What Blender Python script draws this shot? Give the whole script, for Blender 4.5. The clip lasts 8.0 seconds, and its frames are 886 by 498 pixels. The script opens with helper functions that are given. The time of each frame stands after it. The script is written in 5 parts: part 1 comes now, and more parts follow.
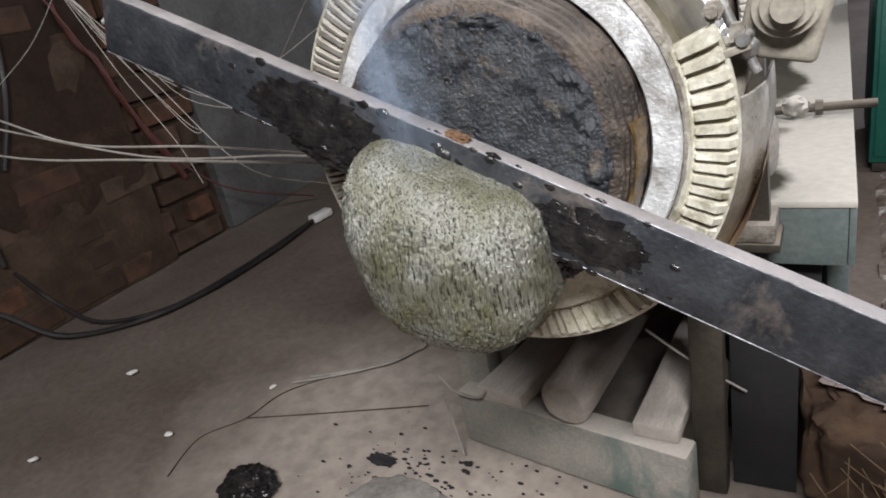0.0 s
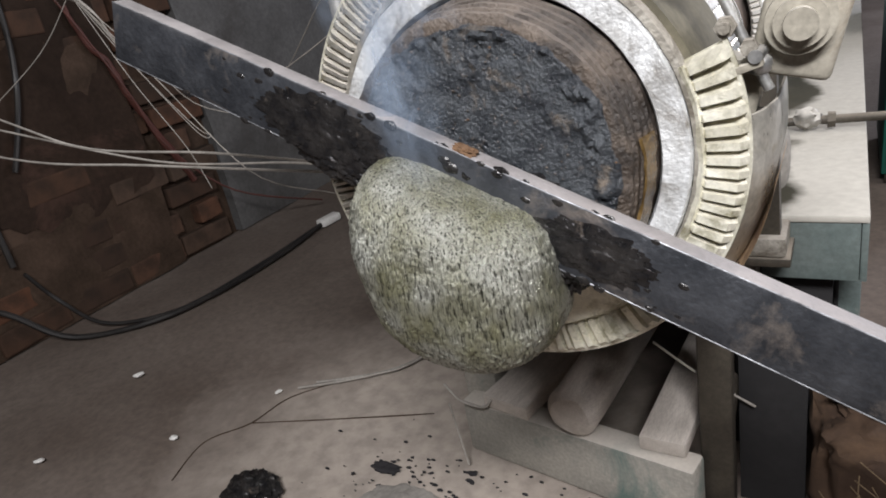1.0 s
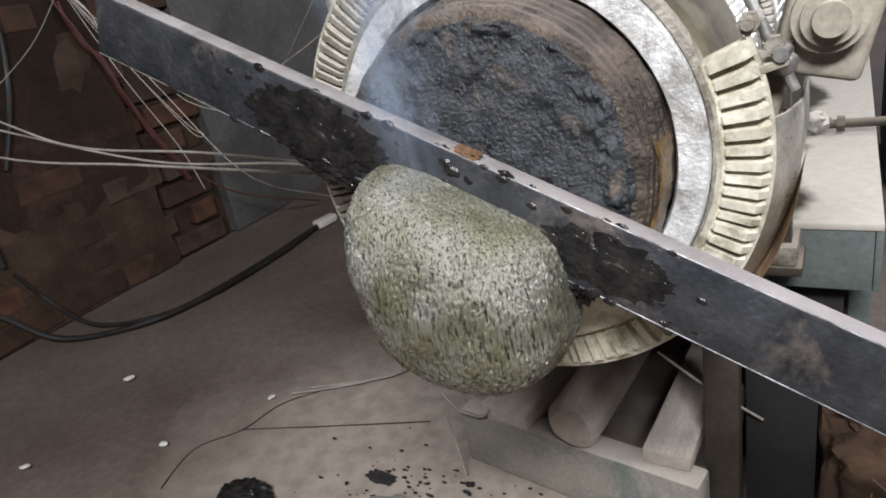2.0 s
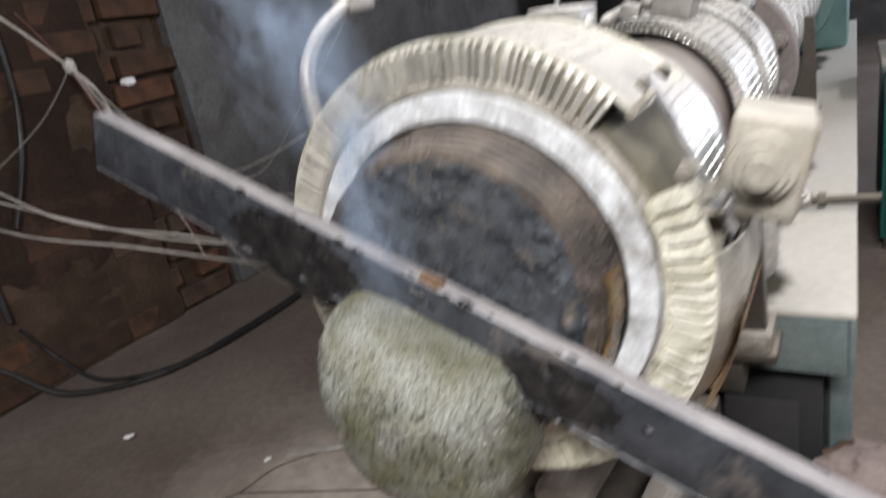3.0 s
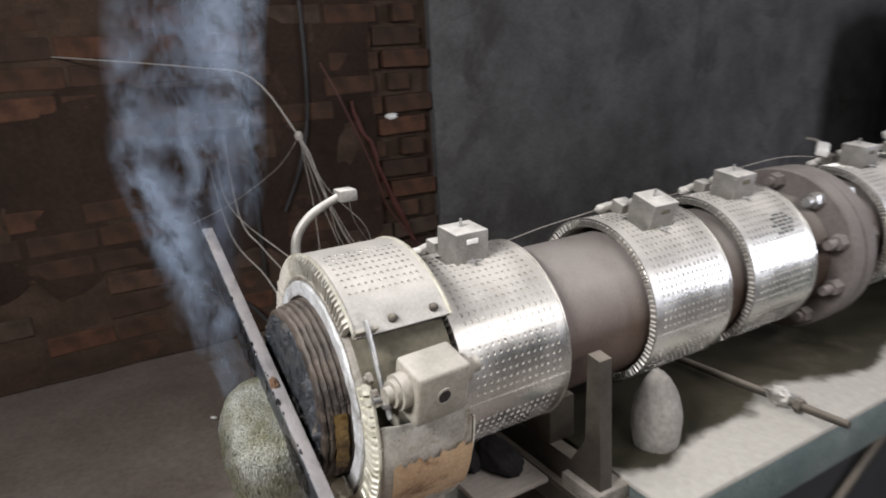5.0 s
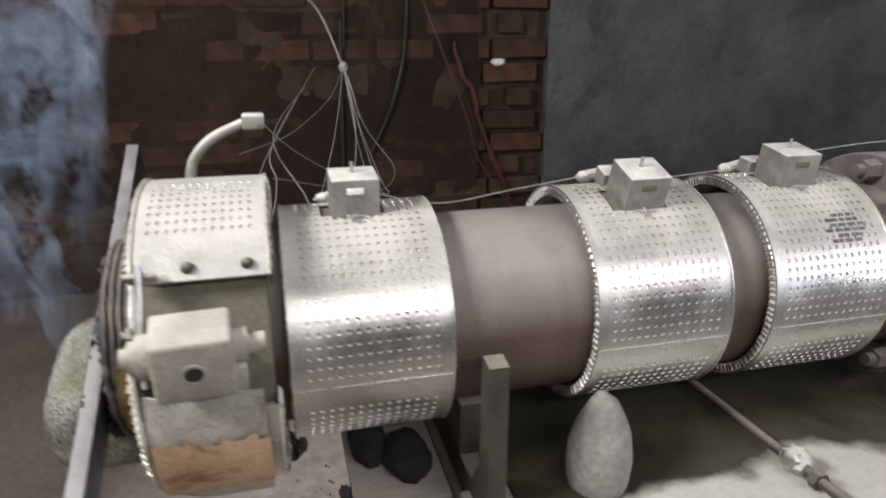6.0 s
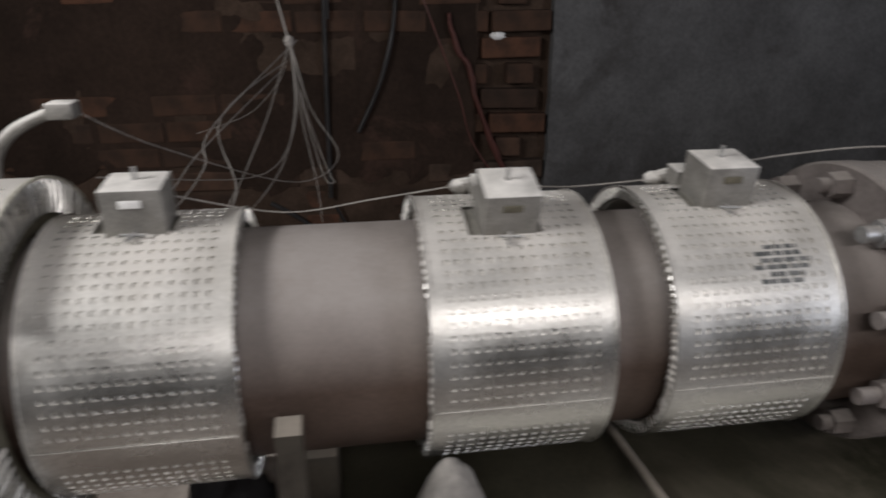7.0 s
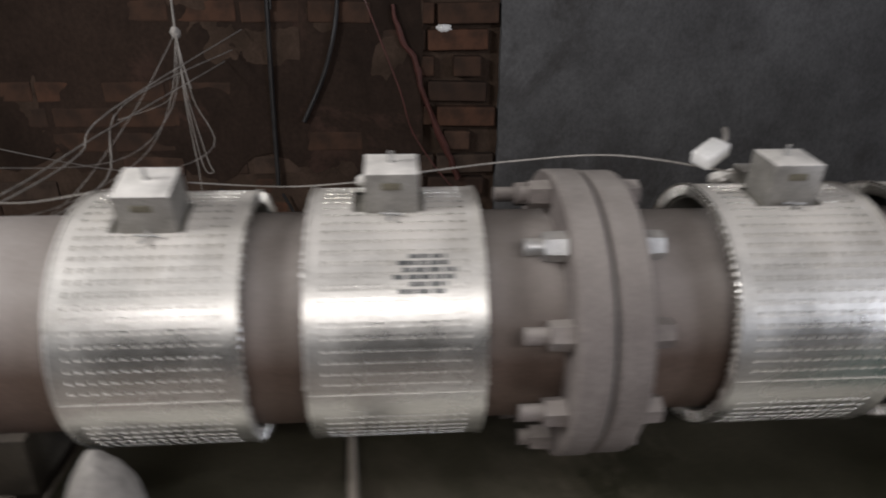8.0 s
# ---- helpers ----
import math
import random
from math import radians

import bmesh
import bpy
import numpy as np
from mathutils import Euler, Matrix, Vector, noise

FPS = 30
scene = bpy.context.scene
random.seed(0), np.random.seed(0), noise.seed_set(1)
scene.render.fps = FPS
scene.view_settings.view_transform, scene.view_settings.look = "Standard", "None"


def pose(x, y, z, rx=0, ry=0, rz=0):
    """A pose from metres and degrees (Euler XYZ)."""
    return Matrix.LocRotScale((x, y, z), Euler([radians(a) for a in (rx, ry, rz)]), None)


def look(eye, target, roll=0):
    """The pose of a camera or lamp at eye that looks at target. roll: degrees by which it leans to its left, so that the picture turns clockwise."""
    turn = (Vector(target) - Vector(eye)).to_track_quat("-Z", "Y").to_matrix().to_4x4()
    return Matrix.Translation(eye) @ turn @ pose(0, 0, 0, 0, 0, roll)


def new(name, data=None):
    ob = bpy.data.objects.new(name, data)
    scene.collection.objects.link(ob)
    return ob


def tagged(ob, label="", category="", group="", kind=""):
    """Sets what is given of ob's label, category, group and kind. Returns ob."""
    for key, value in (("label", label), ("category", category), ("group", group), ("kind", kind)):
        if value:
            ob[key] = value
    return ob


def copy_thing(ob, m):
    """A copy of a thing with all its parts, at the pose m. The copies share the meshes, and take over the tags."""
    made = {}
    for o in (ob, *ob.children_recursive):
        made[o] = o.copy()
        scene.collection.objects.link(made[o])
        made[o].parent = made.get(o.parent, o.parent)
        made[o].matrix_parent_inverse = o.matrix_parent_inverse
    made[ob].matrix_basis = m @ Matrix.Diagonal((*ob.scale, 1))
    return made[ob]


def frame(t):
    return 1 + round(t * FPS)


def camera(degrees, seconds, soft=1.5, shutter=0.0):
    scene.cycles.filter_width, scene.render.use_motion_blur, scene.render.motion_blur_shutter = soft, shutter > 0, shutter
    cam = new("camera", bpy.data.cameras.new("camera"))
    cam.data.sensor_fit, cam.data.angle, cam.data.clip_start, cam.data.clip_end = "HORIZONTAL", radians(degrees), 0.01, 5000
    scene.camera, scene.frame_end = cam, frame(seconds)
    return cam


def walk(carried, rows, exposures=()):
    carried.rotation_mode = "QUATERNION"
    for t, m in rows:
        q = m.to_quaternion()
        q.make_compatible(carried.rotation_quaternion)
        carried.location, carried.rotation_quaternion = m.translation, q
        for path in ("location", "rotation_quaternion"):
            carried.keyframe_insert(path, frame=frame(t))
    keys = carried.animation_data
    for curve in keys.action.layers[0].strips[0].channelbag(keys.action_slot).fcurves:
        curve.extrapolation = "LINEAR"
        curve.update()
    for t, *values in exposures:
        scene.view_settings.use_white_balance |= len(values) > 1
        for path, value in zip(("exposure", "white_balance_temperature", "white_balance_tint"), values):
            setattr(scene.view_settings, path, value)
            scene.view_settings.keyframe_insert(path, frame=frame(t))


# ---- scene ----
cam = camera(67.2, 8.0, soft=1.8, shutter=0.5)
PATH = [
    (0, (0.242, -0.3, 0.793), (-0.759, 1.252, 0.024), -12.0),
    (0.5, (0.248, -0.301, 0.796), (-0.776, 1.241, 0.038), -12.1),
    (1, (0.241, -0.293, 0.798), (-0.781, 1.252, 0.044), -11.5),
    (2.5, (0.22, -0.262, 0.789), (-0.794, 1.289, 0.037), -10.9),
    (2.8, (0.226, -0.260, 0.799), (-0.792, 1.295, 0.062), -10.9),
    (3, (0.263, -0.25, 0.854), (-0.779, 1.329, 0.205), -10.9),
    (3.5, (0.383, -0.276, 0.958), (-0.659, 1.322, 0.356), -10.3),
    (4, (0.53, -0.265, 1.039), (-0.578, 1.275, 0.408), -5.6),
    (4.5, (0.761, -0.211, 1.089), (-0.609, 1.126, 0.51), -0.5),
    (4.7, (0.832, -0.170, 1.099), (-0.680, 0.995, 0.528), -1.6),
    (5.8, (0.806, 0.253, 1.03), (-1.011, 0.833, 0.428), -1.1),
    (6, (0.797, 0.337, 1.021), (-1.032, 0.797, 0.355), 0.1),
    (6.2, (0.768, 0.41, 1.017), (-1.068, 0.785, 0.32), 1.6),
    (6.4, (0.735, 0.472, 1.026), (-1.134, 0.667, 0.331), 0.8),
    (6.5, (0.733, 0.479, 1.026), (-1.136, 0.657, 0.335), 0.3),
    (7, (0.674, 0.617, 1.02), (-1.159, 0.915, 0.278), 0.3),
    (7.4, (0.675, 0.735, 1.038), (-1.155, 1.063, 0.30), -0.9),
    (7.5, (0.682, 0.765, 1.042), (-1.146, 1.054, 0.284), -1.6),
    (8, (0.715, 1.03, 1.036), (-1.125, 1.176, 0.262), 0.7),
]
EXPOSURE = [(0, 0.3), (2.5, 0.30), (3.0, 0.36), (3.4, 0.08), (4, 0.0), (4.7, 0.02), (5.8, 0.1), (6.0, 0.12), (6.2, -0.25), (6.5, -0.43), (7.5, -0.57), (8, -0.17)]
walk(cam, [(t, look(eye, target, roll)) for t, eye, target, roll in PATH], EXPOSURE)


# ---------------- world, lamps ----------------
world = bpy.data.worlds.new("room_world")
scene.world = world
world.use_nodes = True
world.node_tree.nodes["Background"].inputs[0].default_value = (0.5, 0.55, 0.6, 1)
world.node_tree.nodes["Background"].inputs[1].default_value = 0.02


def area(name, m, sx, sy, watts, colour):
    d = bpy.data.lights.new(name, "AREA")
    d.shape, d.size, d.size_y, d.energy, d.color = "RECTANGLE", sx, sy, watts, colour
    ob = new(name, d)
    ob.matrix_world = m
    return ob


area("tube_lamp_light", look((0.55, -1.05, 1.85), (0.0, 0.35, 0.55)), 0.8, 0.25, 53, (0.985, 0.970, 0.988))
# added unseen strip beside the camera's way, for the streaks along the bands
area("streak_fill_light", look((1.35, 1.0, 1.45), (0.0, 0.9, 0.65)), 1.5, 0.10, 13, (1.0, 0.955, 0.965))
area("doorway_daylight", look((2.9, 5.2, 1.5), (-0.8, 2.6, 0.7)), 1.0, 1.9, 100, (0.84, 0.87, 1.0))


# ---------------- materials ----------------
def nodes_of(name):
    m = bpy.data.materials.new(name)
    m.use_nodes = True
    nt = m.node_tree
    return m, nt, nt.nodes["Principled BSDF"]


def link(nt, a, b):
    nt.links.new(a, b)


def noise_node(nt, scale, detail=6, rough=0.6, vec=None, dist=0.0):
    n = nt.nodes.new("ShaderNodeTexNoise")
    n.inputs["Scale"].default_value, n.inputs["Detail"].default_value = scale, detail
    n.inputs["Roughness"].default_value, n.inputs["Distortion"].default_value = rough, dist
    if vec is not None:
        link(nt, vec, n.inputs["Vector"])
    return n


def ramp(nt, fac, stops):
    r = nt.nodes.new("ShaderNodeValToRGB")
    e = r.color_ramp.elements
    while len(e) < len(stops):
        e.new(0.5)
    for k, (p, c) in zip(e, stops):
        k.position, k.color = p, (c if len(c) == 4 else (*c, 1)) if isinstance(c, tuple) else (c, c, c, 1)
    link(nt, fac, r.inputs[0])
    return r


def mixc(nt, fac, a, b):
    n = nt.nodes.new("ShaderNodeMix")
    n.data_type = "RGBA"
    for v, s in ((fac, n.inputs[0]), (a, n.inputs[6]), (b, n.inputs[7])):
        if isinstance(v, (int, float)):
            s.default_value = v
        elif isinstance(v, tuple):
            s.default_value = (*v, 1)
        else:
            link(nt, v, s)
    return n.outputs[2]


def maths(nt, op, a, b=0.5):
    n = nt.nodes.new("ShaderNodeMath")
    n.operation, n.use_clamp = op, True
    for v, s in ((a, n.inputs[0]), (b, n.inputs[1])):
        if isinstance(v, (int, float)):
            s.default_value = v
        else:
            link(nt, v, s)
    return n.outputs[0]


def surface(name, base, base2, rough=0.7, metal=0.0, scale=14.0, fine=140.0, bump=0.25, bump_depth=0.002, dust_from=0.3, dust=0.0, dust_colour=(0.42, 0.38, 0.33), stain=None, stain_at=0.62, stretch=None, spec=0.5):
    """Two tones of a surface with grain, spots of stain, bump, and dust on what looks up."""
    m, nt, p = nodes_of(name)
    tc = nt.nodes.new("ShaderNodeTexCoord")
    vec = tc.outputs["Object"]
    if stretch:
        mp = nt.nodes.new("ShaderNodeMapping")
        mp.inputs["Scale"].default_value = stretch
        link(nt, vec, mp.inputs["Vector"])
        vec = mp.outputs["Vector"]
    n1 = noise_node(nt, scale, vec=vec)
    n2 = noise_node(nt, fine, 4, vec=vec)
    col = mixc(nt, ramp(nt, n1.outputs[0], [(0.35, 0.0), (0.65, 1.0)]).outputs[0], base, base2)
    grain = ramp(nt, n2.outputs[0], [(0.3, 0.72), (0.7, 1.12)])
    mul = nt.nodes.new("ShaderNodeMix")
    mul.data_type, mul.blend_type = "RGBA", "MULTIPLY"
    mul.inputs[0].default_value = 0.8
    link(nt, col, mul.inputs[6])
    link(nt, grain.outputs[0], mul.inputs[7])
    col = mul.outputs[2]
    if stain:
        n3 = noise_node(nt, scale * 0.6, 8, 0.7, vec=vec, dist=0.6)
        col = mixc(nt, ramp(nt, n3.outputs[0], [(stain_at - 0.05, 0.0), (stain_at + 0.07, 0.85)]).outputs[0], col, stain)
    metal_in, rough_in = None, ramp(nt, n1.outputs[0], [(0.3, max(0.02, rough - 0.12)), (0.7, min(1.0, rough + 0.12))]).outputs[0]
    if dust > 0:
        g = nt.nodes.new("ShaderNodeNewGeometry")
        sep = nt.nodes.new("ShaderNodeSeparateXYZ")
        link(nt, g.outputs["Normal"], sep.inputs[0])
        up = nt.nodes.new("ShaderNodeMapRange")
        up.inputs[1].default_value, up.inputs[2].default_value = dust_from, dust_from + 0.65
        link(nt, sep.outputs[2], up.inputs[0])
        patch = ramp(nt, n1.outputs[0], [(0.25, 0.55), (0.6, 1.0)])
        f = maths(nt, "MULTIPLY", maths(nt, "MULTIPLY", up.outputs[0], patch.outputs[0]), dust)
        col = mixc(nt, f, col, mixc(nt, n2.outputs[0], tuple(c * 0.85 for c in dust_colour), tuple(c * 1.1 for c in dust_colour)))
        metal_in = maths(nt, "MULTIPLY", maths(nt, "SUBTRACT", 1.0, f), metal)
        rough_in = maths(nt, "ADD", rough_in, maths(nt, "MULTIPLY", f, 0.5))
    link(nt, col, p.inputs["Base Color"])
    link(nt, rough_in, p.inputs["Roughness"])
    p.inputs["Metallic"].default_value = metal
    p.inputs["Specular IOR Level"].default_value = spec
    if metal_in is not None:
        link(nt, metal_in, p.inputs["Metallic"])
    if bump:
        b = nt.nodes.new("ShaderNodeBump")
        b.inputs["Strength"].default_value, b.inputs["Distance"].default_value = bump, bump_depth
        add = maths(nt, "ADD", maths(nt, "MULTIPLY", n2.outputs[0], 0.5), maths(nt, "MULTIPLY", n1.outputs[0], 0.5))
        link(nt, add, b.inputs["Height"])
        link(nt, b.outputs[0], p.inputs["Normal"])
    return m


DUST = (0.44, 0.40, 0.35)
M_FLOOR = surface("dusty_concrete_floor", (0.122, 0.094, 0.077), (0.184, 0.150, 0.127), 0.9, scale=2.2, fine=60, bump=0.5, stain=(0.13, 0.10, 0.085), stain_at=0.66)
M_PLASTER = surface("grey_plaster", (0.074, 0.072, 0.070), (0.122, 0.120, 0.118), 0.9, scale=3.5, fine=70, bump=0.4, stain=(0.05, 0.046, 0.043), stain_at=0.58, spec=0.25)
M_DIRTY = surface("sooty_plaster", (0.022, 0.0142, 0.0102), (0.040, 0.026, 0.0192), 0.95, scale=3.0, fine=60, bump=0.6, stain=(0.09, 0.05, 0.038), stain_at=0.63, spec=0.12)
M_MORTAR = surface("old_mortar", (0.042, 0.028, 0.0195), (0.071, 0.047, 0.034), 0.95, scale=9, fine=90, bump=0.6, spec=0.12)


def spread_lit_dust(m, centre, near, far, colour):
    """Pale cement dust and a pool of light, both painted round one spot of a surface, with a ragged edge."""
    nt = m.node_tree
    p = nt.nodes["Principled BSDF"]
    old = p.inputs["Base Color"].links[0].from_socket
    tc = nt.nodes.new("ShaderNodeTexCoord")
    d = nt.nodes.new("ShaderNodeVectorMath")
    d.operation = "DISTANCE"
    d.inputs[1].default_value = centre
    link(nt, tc.outputs["Object"], d.inputs[0])
    n = noise_node(nt, 5.0, 8, 0.65, vec=tc.outputs["Object"], dist=0.4)
    reach = maths(nt, "ADD", d.outputs["Value"], maths(nt, "MULTIPLY", maths(nt, "SUBTRACT", n.outputs[0], 0.3), 0.5))
    f = ramp(nt, reach, [(near, 0.95), (far, 0.0)])
    spots = noise_node(nt, 26.0, 6, 0.6, vec=tc.outputs["Object"])
    link(nt, mixc(nt, f.outputs[0], old, mixc(nt, ramp(nt, spots.outputs[0], [(0.35, 0.0), (0.6, 1.0)]).outputs[0], tuple(c * 0.72 for c in colour), colour)), p.inputs["Base Color"])


# pool of lamp light on the floor, put into the colour along with dust
spread_lit_dust(M_FLOOR, (-0.42, 0.50, 0.0), 0.30, 0.72, (0.43, 0.375, 0.325))
M_CEIL = surface("grey_ceiling_paint", (0.3, 0.29, 0.27), (0.36, 0.35, 0.33), 0.9, scale=2, fine=40)
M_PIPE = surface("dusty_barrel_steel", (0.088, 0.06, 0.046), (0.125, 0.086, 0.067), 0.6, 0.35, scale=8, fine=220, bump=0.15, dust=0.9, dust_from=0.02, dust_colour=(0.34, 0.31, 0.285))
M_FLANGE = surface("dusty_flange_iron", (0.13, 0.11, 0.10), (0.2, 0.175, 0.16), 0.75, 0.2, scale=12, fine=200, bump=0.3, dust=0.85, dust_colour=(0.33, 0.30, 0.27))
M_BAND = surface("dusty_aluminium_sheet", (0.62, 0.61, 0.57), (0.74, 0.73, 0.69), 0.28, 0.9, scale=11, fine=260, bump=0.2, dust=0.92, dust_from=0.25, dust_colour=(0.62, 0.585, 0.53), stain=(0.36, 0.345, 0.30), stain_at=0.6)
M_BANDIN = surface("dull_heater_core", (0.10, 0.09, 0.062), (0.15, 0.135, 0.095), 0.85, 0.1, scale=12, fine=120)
M_CORE = surface("dusty_heater_core", (0.22, 0.21, 0.18), (0.30, 0.285, 0.25), 0.7, 0.3, scale=12, fine=120)
M_PLEAT = surface("yellowed_pleated_sheet", (0.66, 0.63, 0.50), (0.82, 0.80, 0.69), 0.36, 0.4, scale=40, fine=220, bump=0.3, dust=0.3, dust_colour=DUST, stain=(0.2, 0.18, 0.10), stain_at=0.58)
M_PLEATDUST = surface("dusty_pleated_sheet", (0.44, 0.42, 0.37), (0.60, 0.58, 0.52), 0.36, 0.55, scale=40, fine=220, bump=0.3, dust=0.75, dust_from=0.2, dust_colour=(0.50, 0.46, 0.40), stain=(0.26, 0.22, 0.12), stain_at=0.6)
M_AMBER = surface("amber_burnt_oil", (0.06, 0.034, 0.011), (0.155, 0.10, 0.038), 0.22, scale=60, fine=240, bump=0.6)
# real dust, but tops lifted and sides darkened: overhead light put into the colours
M_BOX = surface("dusty_box_shaded_sides", (0.21, 0.20, 0.18), (0.32, 0.305, 0.275), 0.5, 0.4, scale=30, fine=300, bump=0.15, dust=0.98, dust_from=0.25, dust_colour=(0.84, 0.81, 0.75), stain=(0.3, 0.26, 0.2), stain_at=0.66)
M_CERAMIC = surface("white_ceramic", (0.78, 0.77, 0.73), (0.84, 0.83, 0.8), 0.35, scale=40, fine=300, bump=0.05)
M_BLACKDIE = surface("burnt_black_die_face", (0.026, 0.030, 0.036), (0.065, 0.072, 0.08), 0.33, 0.15, scale=55, fine=320, bump=1.0, bump_depth=0.006, stain=(0.16, 0.125, 0.09), stain_at=0.62)
M_DIERIM = surface("rusty_die_rim", (0.04, 0.029, 0.021), (0.125, 0.098, 0.077), 0.45, 0.2, scale=32, fine=240, bump=1.0, bump_depth=0.006, dust=0.5, dust_from=0.25, dust_colour=(0.30, 0.26, 0.23), stain=(0.022, 0.018, 0.016), stain_at=0.54)
M_SILVER = surface("scraped_silver_ring", (0.82, 0.84, 0.85), (0.48, 0.48, 0.47), 0.42, 0.2, scale=34, fine=300, bump=0.7, bump_depth=0.004, stain=(0.15, 0.13, 0.105), stain_at=0.57)
M_CLAMPRING = surface("stained_clamp_ring", (0.22, 0.20, 0.165), (0.34, 0.32, 0.28), 0.55, 0.3, scale=30, fine=240, bump=0.8, bump_depth=0.003, dust=0.7, dust_colour=(0.45, 0.41, 0.36), stain=(0.09, 0.075, 0.055), stain_at=0.57)
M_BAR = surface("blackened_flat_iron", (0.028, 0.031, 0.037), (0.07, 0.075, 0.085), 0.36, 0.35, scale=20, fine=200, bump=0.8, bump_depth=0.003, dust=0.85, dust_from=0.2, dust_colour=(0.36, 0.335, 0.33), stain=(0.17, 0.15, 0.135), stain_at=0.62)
M_WORN = surface("worn_bright_edge", (0.34, 0.35, 0.37), (0.04, 0.04, 0.045), 0.5, 0.5, scale=38, fine=300, bump=0.3)
M_TAR = surface("burnt_plastic_crust", (0.008, 0.008, 0.009), (0.026, 0.024, 0.023), 0.2, 0.0, scale=60, fine=260, bump=1.0, stain=(0.14, 0.115, 0.095), stain_at=0.67)
M_RUST = surface("orange_rust", (0.085, 0.045, 0.022), (0.19, 0.105, 0.052), 0.85, 0.0, scale=40, fine=240, bump=0.6)
M_PATCH = surface("ochre_rust_patch", (0.40, 0.26, 0.145), (0.50, 0.35, 0.21), 0.8, scale=24, fine=240, bump=0.5, stain=(0.13, 0.06, 0.03), stain_at=0.56)
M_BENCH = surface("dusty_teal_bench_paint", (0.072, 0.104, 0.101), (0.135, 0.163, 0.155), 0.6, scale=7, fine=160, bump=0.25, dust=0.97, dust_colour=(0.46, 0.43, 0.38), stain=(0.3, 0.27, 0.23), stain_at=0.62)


def bench_top_material():
    """Dusty sheet with the barrel's shadow painted dark along its middle, uneven against the pale dust of the edges."""
    m = surface("dusty_sheet_painted_shadow", (0.024, 0.0225, 0.012), (0.050, 0.045, 0.028), 0.6, scale=5, fine=120, bump=0.4, stain=(0.085, 0.073, 0.052), stain_at=0.62)
    nt = m.node_tree
    p = nt.nodes["Principled BSDF"]
    old = p.inputs["Base Color"].links[0].from_socket
    tc = nt.nodes.new("ShaderNodeTexCoord")
    sep = nt.nodes.new("ShaderNodeSeparateXYZ")
    link(nt, tc.outputs["Object"], sep.inputs[0])
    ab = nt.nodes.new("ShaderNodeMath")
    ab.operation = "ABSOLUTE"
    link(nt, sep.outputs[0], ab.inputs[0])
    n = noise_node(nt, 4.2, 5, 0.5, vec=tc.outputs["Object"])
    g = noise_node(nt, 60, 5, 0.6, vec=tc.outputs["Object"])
    # uneven rim of the painted barrel shadow, by distance from the middle
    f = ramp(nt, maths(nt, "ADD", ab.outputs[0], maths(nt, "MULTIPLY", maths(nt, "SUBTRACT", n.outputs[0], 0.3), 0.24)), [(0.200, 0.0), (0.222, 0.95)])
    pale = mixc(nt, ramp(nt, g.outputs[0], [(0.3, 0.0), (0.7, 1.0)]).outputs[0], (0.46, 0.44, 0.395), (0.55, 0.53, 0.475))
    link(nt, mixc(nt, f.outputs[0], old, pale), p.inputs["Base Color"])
    return m


M_BENCHTOP = bench_top_material()
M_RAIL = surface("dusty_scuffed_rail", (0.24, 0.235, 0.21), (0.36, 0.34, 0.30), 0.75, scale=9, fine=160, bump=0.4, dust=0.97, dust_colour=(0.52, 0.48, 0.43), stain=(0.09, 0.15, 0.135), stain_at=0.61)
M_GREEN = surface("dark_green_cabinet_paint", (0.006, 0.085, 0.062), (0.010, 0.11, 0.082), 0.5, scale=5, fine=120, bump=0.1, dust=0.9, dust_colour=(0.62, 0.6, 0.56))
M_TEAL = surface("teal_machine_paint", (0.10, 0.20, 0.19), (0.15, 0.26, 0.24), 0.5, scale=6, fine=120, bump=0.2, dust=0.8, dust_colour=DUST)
M_STONE = surface("dusty_grey_stone", (0.22, 0.205, 0.185), (0.30, 0.282, 0.255), 0.9, scale=14, fine=110, bump=0.6, stain=(0.2, 0.18, 0.16), stain_at=0.64)
M_INK = surface("smudged_ink", (0.05, 0.055, 0.055), (0.22, 0.22, 0.21), 0.7, scale=90, fine=300, bump=0.1)
M_BOLT = surface("dull_zinc_bolt", (0.40, 0.40, 0.40), (0.52, 0.52, 0.50), 0.4, 0.8, scale=40, fine=300, bump=0.2, dust=0.6, dust_colour=DUST)
M_CAST = surface("dusty_cast_clamp", (0.25, 0.23, 0.185), (0.35, 0.325, 0.27), 0.75, 0.1, scale=22, fine=220, bump=0.35, dust=0.9, dust_from=0.35, dust_colour=(0.58, 0.545, 0.48), stain=(0.2, 0.16, 0.11), stain_at=0.63)
M_WIRE = surface("dusty_white_wire", (0.25, 0.23, 0.205), (0.36, 0.335, 0.30), 0.7, scale=30, fine=200, bump=0.1)
M_BLACKCABLE = surface("black_rubber_cable", (0.012, 0.011, 0.011), (0.025, 0.022, 0.02), 0.55, scale=20, fine=150, bump=0.2)
M_REDCABLE = surface("faded_red_wire", (0.062, 0.020, 0.014), (0.10, 0.030, 0.022), 0.6, scale=20, fine=150, bump=0.1)
M_RAG = surface("black_rag_cloth", (0.012, 0.011, 0.013), (0.03, 0.028, 0.03), 0.95, scale=30, fine=400, bump=0.8)
M_STRAW = surface("dry_straw", (0.11, 0.072, 0.038), (0.19, 0.135, 0.075), 0.8, scale=50, fine=200, bump=0.1)
M_HEAP = surface("shredded_plastic_heap", (0.085, 0.058, 0.042), (0.24, 0.20, 0.17), 0.85, scale=18, fine=120, bump=1.0, stain=(0.66, 0.63, 0.60), stain_at=0.56)
